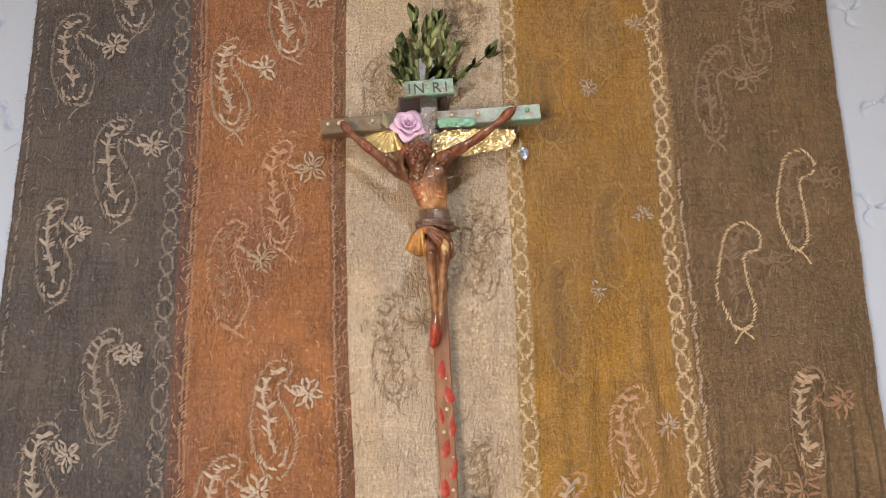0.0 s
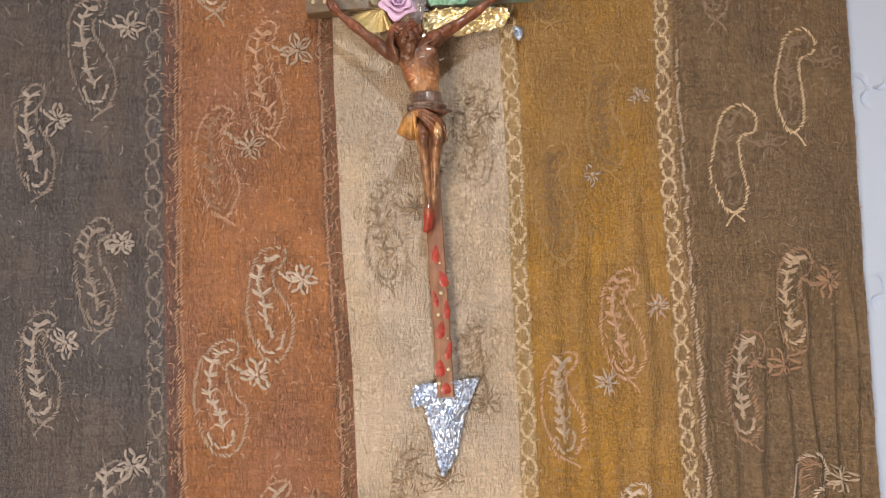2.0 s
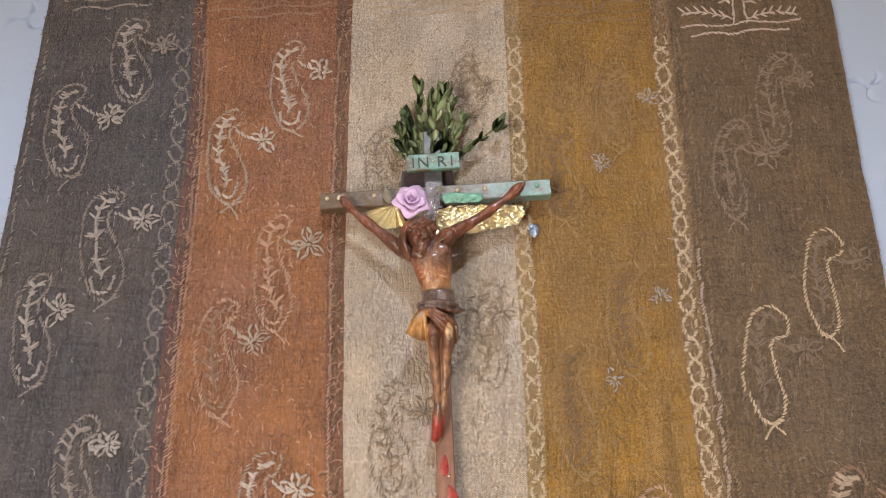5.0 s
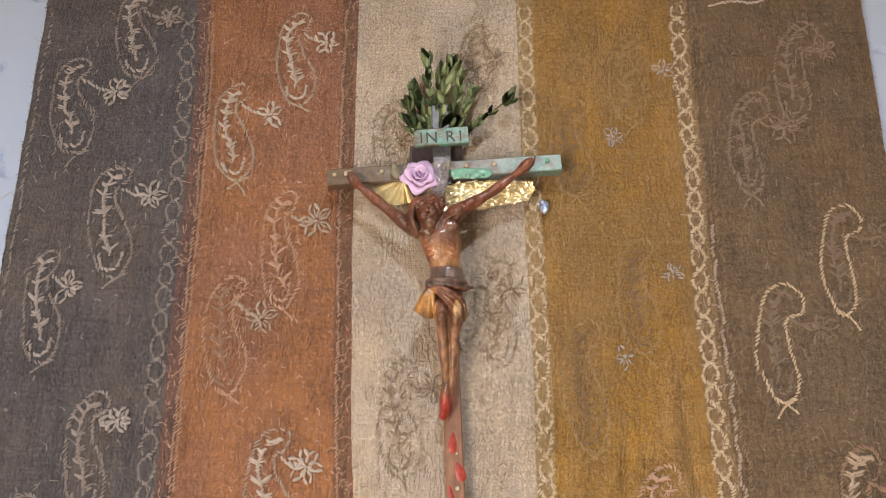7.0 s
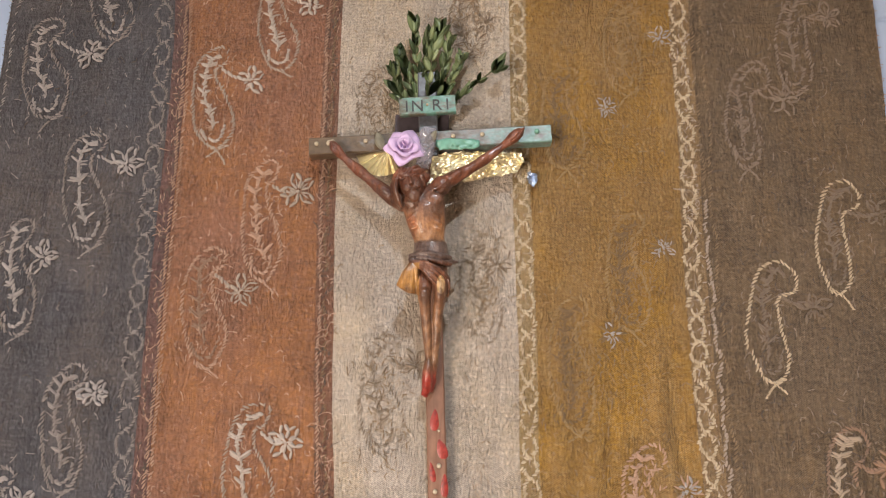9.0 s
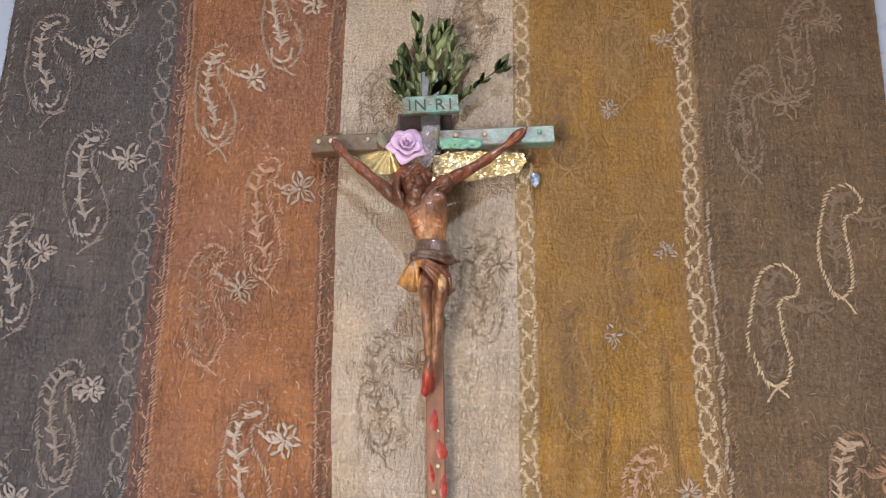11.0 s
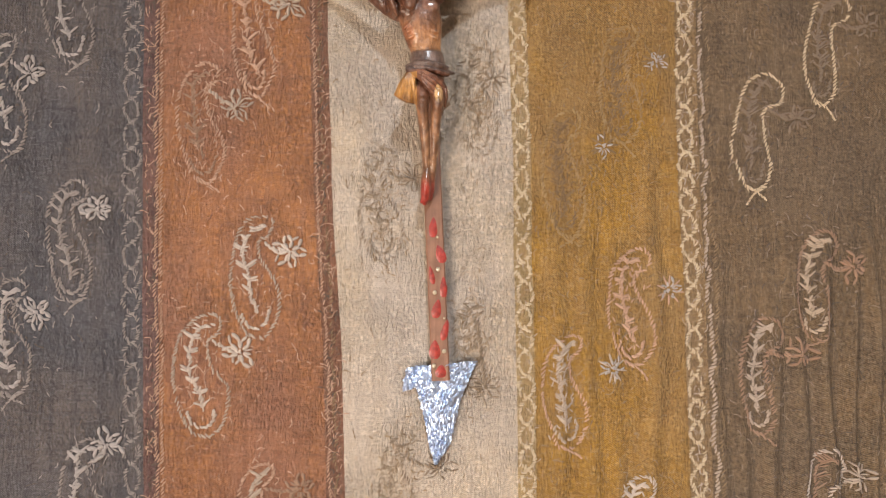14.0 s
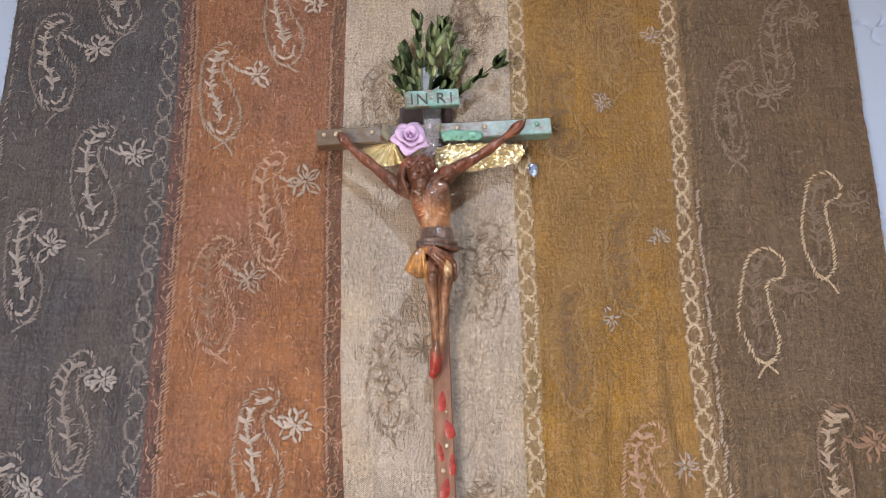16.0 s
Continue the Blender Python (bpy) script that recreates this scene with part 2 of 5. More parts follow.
CARVED = Mat("lacquered_carved_wood", rough=0.34, coat=0.32)
_sep = CARVED.n("ShaderNodeSeparateXYZ")
CARVED.link(CARVED.coord, _sep.inputs[0])
_band = CARVED.math("DIVIDE", CARVED.math("SUBTRACT", _sep.outputs[2], 1.42), 0.25)
_tone = CARVED.ramp(_band, [(0.0, (0.36, 0.035, 0.028)), (0.085, (0.36, 0.045, 0.032)), (0.12, (0.20, 0.08, 0.05)), (0.15, (0.24, 0.135, 0.075)), (0.34, (0.24, 0.125, 0.068)),
                            (0.42, (0.17, 0.078, 0.050)), (0.485, (0.16, 0.070, 0.045)), (0.495, (0.125, 0.088, 0.080)), (0.562, (0.135, 0.098, 0.088)), (0.572, (0.36, 0.20, 0.10)),
                            (0.64, (0.33, 0.165, 0.080)), (0.68, (0.17, 0.085, 0.052)), (0.76, (0.13, 0.055, 0.034)), (0.80, (0.18, 0.066, 0.038)), (1.0, (0.185, 0.068, 0.040))])
_left = CARVED.math("MULTIPLY", CARVED.math("LESS_THAN", _sep.outputs[0], -0.0175), CARVED.math("LESS_THAN", _sep.outputs[2], 1.5405))
_tone = CARVED.mix(_left, _tone, (0.40, 0.215, 0.065))
# bare ochre wood on one thigh, red stain on one flank
_px = CARVED.math("DIVIDE", CARVED.math("SUBTRACT", _sep.outputs[0], 0.0012), 0.0036)
_pz = CARVED.math("DIVIDE", CARVED.math("SUBTRACT", _sep.outputs[2], 1.5215), 0.0085)
_thigh = CARVED.math("LESS_THAN", CARVED.math("ADD", CARVED.math("MULTIPLY", _px, _px), CARVED.math("MULTIPLY", _pz, _pz)), 1.0)
_tone = CARVED.mix(_thigh, _tone, (0.46, 0.31, 0.16))
_px = CARVED.math("DIVIDE", CARVED.math("ADD", _sep.outputs[0], 0.0265), 0.0060)
_pz = CARVED.math("DIVIDE", CARVED.math("SUBTRACT", _sep.outputs[2], 1.574), 0.0110)
_flank = CARVED.math("LESS_THAN", CARVED.math("ADD", CARVED.math("MULTIPLY", _px, _px), CARVED.math("MULTIPLY", _pz, _pz)), 1.0)
_tone = CARVED.mix(CARVED.math("MULTIPLY", _flank, CARVED.math("MULTIPLY", CARVED.noise(160, 3), 0.5)), _tone, (0.27, 0.055, 0.038))
_grain = CARVED.noise(1.0, 4, CARVED.stretch(330, 330, 60))
CARVED.color(CARVED.mix(0.8, _tone, CARVED.ramp(_grain, [(0.3, (0.55, 0.50, 0.48)), (0.72, (1.4, 1.35, 1.25))]), "MULTIPLY"))
_dark = CARVED.ramp(CARVED.noise(75, 4, rough=0.65), [(0.38, (0.45, 0.36, 0.33)), (0.62, (1.25, 1.2, 1.15))])
CARVED.color(CARVED.mix(0.85, CARVED.b.inputs["Base Color"].links[0].from_socket, _dark, "MULTIPLY"))
CARVED = CARVED.bump(CARVED.math("ADD", CARVED.math("MULTIPLY", CARVED.noise(420, 3), 0.5), CARVED.noise(130, 4, CARVED.stretch(1.0, 1.0, 0.7))), 0.0022).m


# ---------------------------------------------------------------- mesh helpers
def mesh_of(name, bm, material, smooth=False):
    me = bpy.data.meshes.new(name)
    bm.normal_update()
    bm.to_mesh(me)
    bm.free()
    if material:
        me.materials.append(material)
    if smooth:
        for p in me.polygons:
            p.use_smooth = True
    return me


def thing(name, at, label, category, group="", kind=""):
    ob = new(name)
    ob.empty_display_size = 0.02
    ob.location = at
    return tagged(ob, label, category, group, kind)


ROOTS = {}


def part(name, bm, material, parent, label="", smooth=False):
    """One mesh under a thing or a part; the mesh is given in world metres."""
    ob = new(name, mesh_of(name, bm, material, smooth))
    ob.parent = parent
    root = parent if parent.type == "EMPTY" else ROOTS[parent.name]
    ROOTS[ob.name] = root
    ob.matrix_parent_inverse = Matrix.Translation(-Vector(root.location)) if parent.type == "EMPTY" else Matrix.Identity(4)
    return tagged(ob, label)


def box(bm, x0, x1, y0, y1, z0, z1, bevel=0.0):
    r = bmesh.ops.create_cube(bm, size=1.0, matrix=Matrix.LocRotScale(((x0 + x1) / 2, (y0 + y1) / 2, (z0 + z1) / 2), None, (x1 - x0, y1 - y0, z1 - z0)))
    if bevel:
        edges = list({e for v in r["verts"] for e in v.link_edges})
        bmesh.ops.bevel(bm, geom=edges, offset=bevel, segments=2, profile=0.5, affect="EDGES")
    return bm


def beam(p, q, width, y0, y1, bevel=0.0012, cuts=14, wobble=0.0003):
    """A stick from p to q (x, z) in the plane of the wall, slightly uneven."""
    bm = bmesh.new()
    d = Vector((q[0] - p[0], 0, q[1] - p[1]))
    n = Vector((d.z, 0, -d.x)).normalized() * width / 2
    rings = []
    b = bevel
    for i in range(cuts + 1):
        c = Vector((p[0], 0, p[1])) + d * i / cuts
        ring = []
        for s, y in ((-1, y0 + b), (-1 + 2 * b / width, y0), (1 - 2 * b / width, y0), (1, y0 + b), (1, y1 - b), (1 - 2 * b / width, y1), (-1 + 2 * b / width, y1), (-1, y1 - b)):
            j = noise.noise(Vector((s * 3, y * 400, i * 0.7))) * wobble
            v = c + n * s * (1 + j / width * 2)
            ring.append(bm.verts.new((v.x, y + j, v.z)))
        rings.append(ring)
    for a, c in zip(rings, rings[1:]):
        for i in range(8):
            bm.faces.new((a[i], a[(i + 1) % 8], c[(i + 1) % 8], c[i]))
    bm.faces.new(rings[0]), bm.faces.new(rings[-1])
    bmesh.ops.recalc_face_normals(bm, faces=bm.faces)
    return bm


def tube(bm, pts, sides=10):
    """A closed tube through (x, y, z, rx, ry) points."""
    rings = []
    for i, (x, y, z, rx, ry) in enumerate(pts):
        a, b = Vector(pts[max(i - 1, 0)][:3]), Vector(pts[min(i + 1, len(pts) - 1)][:3])
        d = (b - a).normalized()
        u = d.cross(Vector((0, 1, 0)))
        u = u.normalized() if u.length > 1e-4 else Vector((1, 0, 0))
        w = d.cross(u).normalized()
        rings.append([bm.verts.new(Vector((x, y, z)) + u * rx * math.cos(k * math.tau / sides) + w * ry * math.sin(k * math.tau / sides)) for k in range(sides)])
    for a, b in zip(rings, rings[1:]):
        for k in range(sides):
            bm.faces.new((a[k], a[(k + 1) % sides], b[(k + 1) % sides], b[k]))
    bm.faces.new(rings[0]), bm.faces.new(rings[-1])
    return bm


def blob(bm, c, r, turn=(0, 0, 0), u=12, v=8):
    bmesh.ops.create_uvsphere(bm, u_segments=u, v_segments=v, radius=1.0,
                              matrix=Matrix.LocRotScale(c, Euler([radians(a) for a in turn]), r))
    return bm


# ---------------------------------------------------------------- room
def slab(name, x0, x1, y0, y1, z0, z1, material, label):
    ob = new(name, mesh_of(name, box(bmesh.new(), x0, x1, y0, y1, z0, z1), material))
    return tagged(ob, label, "wall" if "wall" in name else name, kind="structure")


WALL = 0.716
slab("wall_north", -1.15, 2.15, WALL, WALL + 0.15, 0.0, 3.1, PLASTER, "pale plastered wall behind the white quilt")
slab("wall_east", 2.0, 2.15, -2.5, WALL, 0.0, 3.1, PLASTER, "plain pale plastered side wall")
slab("wall_south", -1.15, 2.15, -2.65, -2.5, 0.0, 3.1, PLASTER, "plain pale plastered wall")
slab("floor", -1.15, 2.15, -2.65, WALL + 0.15, -0.12, 0.0, FLOOR, "plain brown wooden floor")
slab("ceiling", -1.15, 2.15, -2.65, WALL + 0.15, 3.1, 3.22, CEILING, "plain white painted ceiling")
# Unseen side wall; its low opening is made up to go with the fill.
bm = bmesh.new()
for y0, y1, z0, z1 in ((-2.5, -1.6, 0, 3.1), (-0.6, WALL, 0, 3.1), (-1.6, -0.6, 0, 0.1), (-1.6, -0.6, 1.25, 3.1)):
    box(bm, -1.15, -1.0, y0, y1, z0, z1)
tagged(new("wall_west", mesh_of("wall_west", bm, PLASTER)), "plain pale plastered wall with an unseen low opening added beside the fill lamp", "wall", kind="structure")

# ---------------------------------------------------------------- quilt
TUFTS = [(0.505, 1.928), (0.462, 1.806), (0.478, 1.694), (0.455, 1.575), (0.49, 1.47), (0.455, 1.36), (-0.501, 1.792), (-0.482, 1.900),
         (-0.478, 1.690), (-0.512, 1.585), (-0.474, 1.480), (0.575, 1.86), (0.585, 1.75), (-0.585, 1.87), (-0.59, 1.74), (0.56, 2.02), (-0.53, 2.0)]


def quilt_y(x, z):
    y = 0.6990 + 0.0014 * noise.noise(Vector((x * 7, 1.7, z * 5)))
    for i, (tx, tz) in enumerate(TUFTS):
        dx, dz = x - tx, z - tz
        r = math.hypot(dx, dz)
        if r < 0.06:
            a = math.atan2(dz, dx) + i * 1.3 + 0.35 * math.sin(r * 160)
            y += 0.0025 * math.exp(-(r / 0.003) ** 2) + 0.0062 * math.exp(-((r - 0.011) / 0.0075) ** 2) * max(0.0, math.cos((2 + i % 2) * a)) ** 8
            y -= 0.0006 * math.exp(-((r - 0.022) / 0.016) ** 2)
    return y


def sheet(xs, zs, fy, back):
    """A grid over xs and zs with its front at fy(x, z), and a closed rim and back."""
    bm = bmesh.new()
    g = [[bm.verts.new((x, fy(x, z), z)) for x in xs] for z in zs]
    for a, b in zip(g, g[1:]):
        for i in range(len(xs) - 1):
            bm.faces.new((a[i], a[i + 1], b[i + 1], b[i]))
    rim = [v for v in g[0]] + [row[-1] for row in g[1:]] + [v for v in g[-1][-2::-1]] + [row[0] for row in g[-2:0:-1]]
    low = [bm.verts.new((v.co.x, v.co.y + back, v.co.z)) for v in rim]
    for i in range(len(rim)):
        j = (i + 1) % len(rim)
        bm.faces.new((rim[j], rim[i], low[i], low[j]))
    return bm


def span(a, b, step):
    n = max(1, round((b - a) / step))
    return [a + (b - a) * i / n for i in range(n + 1)]


bm = sheet(span(-0.95, -0.62, 0.02) + span(-0.615, -0.43, 0.0017) + span(-0.41, 0.40, 0.03) + span(0.41, 0.615, 0.0017) + span(0.62, 0.95, 0.02), span(0.9, 1.25, 0.02) + span(1.255, 2.03, 0.0017) + span(2.04, 2.25, 0.02), quilt_y, 0.0155)
quilt = new("quilt", mesh_of("quilt", bm, QUILT, True))
tagged(quilt, "white tufted cotton quilt hanging flat behind the shawl", "quilt")

for x, z in TUFTS:
    bm = blob(bmesh.new(), (x, quilt_y(x, z) - 0.0004, z), (0.0024, 0.0014, 0.0016), (0, 35, 0), 10, 6)
    knot = new("tuft_knot", mesh_of("tuft_knot", bm, QUILT, True))
    knot.parent = quilt

# ---------------------------------------------------------------- shawl
TOP, LOW = 2.10, 1.0
SEAMS = {
    "left": ((1.0, -0.449), (1.5, -0.451), (1.7, -0.4515), (1.9, -0.4535), (2.1, -0.456)),
    "s1": ((1.0, -0.255), (1.18, -0.2575), (1.33, -0.2615), (1.5, -0.265), (1.6, -0.2655), (1.7, -0.2655), (1.77, -0.2675), (1.87, -0.275), (1.917, -0.279), (2.1, -0.293)),
    "s2": ((1.0, -0.078), (1.18, -0.084), (1.23, -0.0858), (1.306, -0.0884), (1.37, -0.0925), (1.42, -0.0965), (1.5, -0.0992), (1.58, -0.1025), (1.7, -0.1042), (1.8, -0.1063), (2.1, -0.107)),
    "s3": ((1.0, 0.076), (1.242, 0.074), (1.396, 0.0715), (1.46, 0.0715), (1.52, 0.070), (1.59, 0.068), (1.75, 0.0652), (1.917, 0.064), (2.1, 0.062)),
    "s4": ((1.0, 0.252), (1.2, 0.249), (1.28, 0.247), (1.38, 0.246), (1.43, 0.2428), (1.5, 0.2425), (1.58, 0.2415), (1.65, 0.2435), (1.7, 0.2440), (1.77, 0.2425), (1.85, 0.2445), (2.1, 0.247)),
    "right": ((1.0, 0.427), (1.3, 0.428), (1.5, 0.4295), (1.7, 0.431), (1.9, 0.4335), (2.1, 0.436)),
}


def seam(key, z):
    row = SEAMS[key]
    x = float(np.interp(z, [p[0] for p in row], [p[1] for p in row]))
    rough = 0.0016 if key in ("left", "right") else 0.0007
    return x + rough * noise.noise(Vector((z * 22, len(key), ord(key[-1]) * 0.37))) + rough * 0.5 * noise.noise(Vector((z * 110, 3.1, ord(key[-1]))))


FOLDS = ((0.334, 0.0060, 0.0070, 1.37), (0.362, 0.0060, 0.0085, 1.39), (0.386, 0.0050, 0.0090, 1.36), (0.406, 0.0045, 0.0070, 1.42), (0.285, 0.0060, 0.0050, 1.34),
         (0.310, 0.0055, 0.0060, 1.34), (0.262, 0.0050, 0.0040, 1.40), (0.200, 0.0075, 0.0055, 1.50), (0.165, 0.0070, 0.0040, 1.36), (0.140, 0.0075, 0.0058, 1.46), (0.112, 0.0060, 0.0042, 1.44))


def shawl_y(x, z):
    """The front of the shawl: nearly flat, with upright pleats low down on one side."""
    y = 0.6872 + 0.0012 * noise.noise(Vector((x * 6, 0, z * 5)))
    y += 0.0008 * noise.noise(Vector((x * 38, 5, z * 5))) * (1.5 if x > 0.09 else 0.9)
    y += 0.0008 * noise.noise(Vector((x * 115, 9, z * 95)))
    for fx, w, a, top in FOLDS:
        if abs(x - fx) < 4 * w:
            fade = min(1.0, max(0.0, (top + 0.06 - z) / 0.14))
            sway = fx + 0.004 * math.sin(z * 21 + fx * 60)
            y -= fade * a * (math.exp(-((x - sway) / w) ** 2) - 0.35 * math.exp(-((x - sway - 1.9 * w) / w) ** 2))
    edge = min(x + 0.452, 0.431 - x)
    if edge < 0.012:
        y += 0.0012 * (1 - edge / 0.012)
    return y


shawl = thing("striped_shawl", (0, 0.69, LOW), "long wool shawl striped charcoal, rust, cream, mustard and taupe, embroidered", "shawl")
STRIPES = (("gray", "left", 0.0, "s1", -0.0085, "charcoal grey wool stripe"), ("plum", "s1", -0.0085, "s1", 0.006, "dark plum seam band"),
           ("orange", "s1", 0.006, "s2", -0.017, "rust orange wool stripe"), ("rust", "s2", -0.017, "s2", 0.0, "dark rust seam band"),
           ("cream", "s2", 0.0, "s3", 0.0, "cream wool stripe"), ("straw", "s3", 0.0, "s3", 0.017, "straw coloured seam band"),
           ("mustard", "s3", 0.017, "s4", -0.0165, "mustard yellow wool stripe"), ("tan", "s4", -0.0165, "s4", 0.0040, "tan seam band"),
           ("taupe", "s4", 0.0040, "right", 0.0, "taupe brown wool stripe"))
panels = {}
zs = span(LOW, TOP, 0.004)
for key, a, da, b, db, label in STRIPES:
    bm = bmesh.new()
    n = max(3, round(((seam(b, 1.5) + db) - (seam(a, 1.5) + da)) / 0.0035))
    g = []
    for z in zs:
        x0, x1 = seam(a, z) + da, seam(b, z) + db
        g.append([bm.verts.new((x0 + (x1 - x0) * i / n, shawl_y(x0 + (x1 - x0) * i / n, z), z)) for i in range(n + 1)])
    for r, s in zip(g, g[1:]):
        for i in range(n):
            bm.faces.new((r[i], r[i + 1], s[i + 1], s[i]))
    for col, flip in ((0, True), (n, False)):
        if (col == 0 and key == "gray") or (col == n and key == "taupe"):
            back = [bm.verts.new((r[col].co.x, r[col].co.y + 0.0022, r[col].co.z)) for r in g]
            for i in range(len(g) - 1):
                q = (g[i][col], g[i + 1][col], back[i + 1], back[i])
                bm.faces.new(q if not flip else q[::-1])
    panels[key] = part("wool_stripe" if key in ("gray", "orange", "cream", "mustard", "taupe") else "seam_band", bm, FABRICS[key], shawl, label, True)


def lay(x, z, lift):
    return Vector((x, shawl_y(x, z) - lift, z))


def stitch(bm, p, q, w, lift=0.0009):
    """One stitch: a small plump spindle from p to q, each (x, z)."""
    d = Vector((q[0] - p[0], 0, q[1] - p[1]))
    if d.length < 1e-5:
        return
    n = Vector((d.z, 0, -d.x)).normalized()
    rows = []
    for f, s in ((0.0, 0.45), (0.3, 1.0), (0.72, 1.0), (1.0, 0.4)):
        x, z = p[0] + d.x * f, p[1] + d.z * f
        c = lay(x, z, lift * (0.35 + 0.65 * min(1.0, s)))
        k = w * s * 0.5
        rows.append([bm.verts.new(c + n * k), bm.verts.new(c - Vector((0, k * 0.8, 0))), bm.verts.new(c - n * k), bm.verts.new(c + Vector((0, k * 0.8, 0)))])
    for a, b in zip(rows, rows[1:]):
        for i in range(4):
            bm.faces.new((a[i], a[(i + 1) % 4], b[(i + 1) % 4], b[i]))
    bm.faces.new(rows[0]), bm.faces.new(rows[-1][::-1])


def smooth_line(pts, per=6):
    out = []
    for i in range(len(pts) - 1):
        p0, p1, p2, p3 = (pts[max(i - 1, 0)], pts[i], pts[i + 1], pts[min(i + 2, len(pts) - 1)])
        for k in range(per):
            t = k / per
            out.append(tuple(0.5 * (2 * b + (c - a) * t + (2 * a - 5 * b + 4 * c - d) * t * t + (3 * b - a - 3 * c + d) * t ** 3) for a, b, c, d in zip(p0, p1, p2, p3)))
    return out + [pts[-1]]


def run(bm, pts, rng, step=0.0036, w=0.0014, slant=0.35, jitter=0.0003, skip=0.0):
    """Rope stitch along a line of (x, z): short slanted stitches one after another."""
    length, marks = 0.0, [0.0]
    for a, b in zip(pts, pts[1:]):
        length += math.dist(a, b)
        marks.append(length)
    xs, zz = [p[0] for p in pts], [p[1] for p in pts]
    s = 0.0
    while s < length:
        l = step * rng.uniform(0.8, 1.25)
        if rng.random() >= skip:
            a = (np.interp(s, marks, xs), np.interp(s, marks, zz))
            b = (np.interp(min(s + l * 1.15, length), marks, xs), np.interp(min(s + l * 1.15, length), marks, zz))
            d = (b[0] - a[0], b[1] - a[1])
            k = slant * rng.uniform(0.6, 1.3) * 0.5
            j = rng.gauss(0, jitter)
            p = (a[0] - d[1] * k + j, a[1] + d[0] * k + j)
            q = (b[0] + d[1] * k + j, b[1] - d[0] * k + j)
            stitch(bm, p, q, w * rng.uniform(0.8, 1.2))
        s += l


OUTLINE = ((0.06, -0.50), (-0.02, -0.48), (-0.10, -0.33), (-0.155, -0.15), (-0.155, 0.05), (-0.11, 0.25), (-0.02, 0.42), (0.10, 0.495), (0.21, 0.46),
           (0.27, 0.36), (0.25, 0.26), (0.17, 0.22), (0.11, 0.19), (0.095, 0.10), (0.13, -0.10), (0.165, -0.28), (0.15, -0.42), (0.06, -0.50))
SLIM = ((0.07, -0.50), (-0.03, -0.47), (-0.10, -0.33), (-0.145, -0.12), (-0.146, 0.08), (-0.125, 0.29), (-0.04, 0.43), (0.07, 0.485), (0.145, 0.43),
        (0.115, 0.32), (0.05, 0.28), (0.05, 0.16), (0.10, 0.03), (0.165, -0.10), (0.185, -0.27), (0.14, -0.42), (0.07, -0.50))
SLIM_SPINE = ((0.09, 0.40), (0.0, 0.36), (-0.05, 0.22), (-0.04, 0.0), (0.0, -0.15), (0.03, -0.30))
SPINE = ((0.19, 0.38), (0.10, 0.41), (0.02, 0.33), (-0.03, 0.18), (-0.03, 0.0), (0.0, -0.15), (0.01, -0.30))


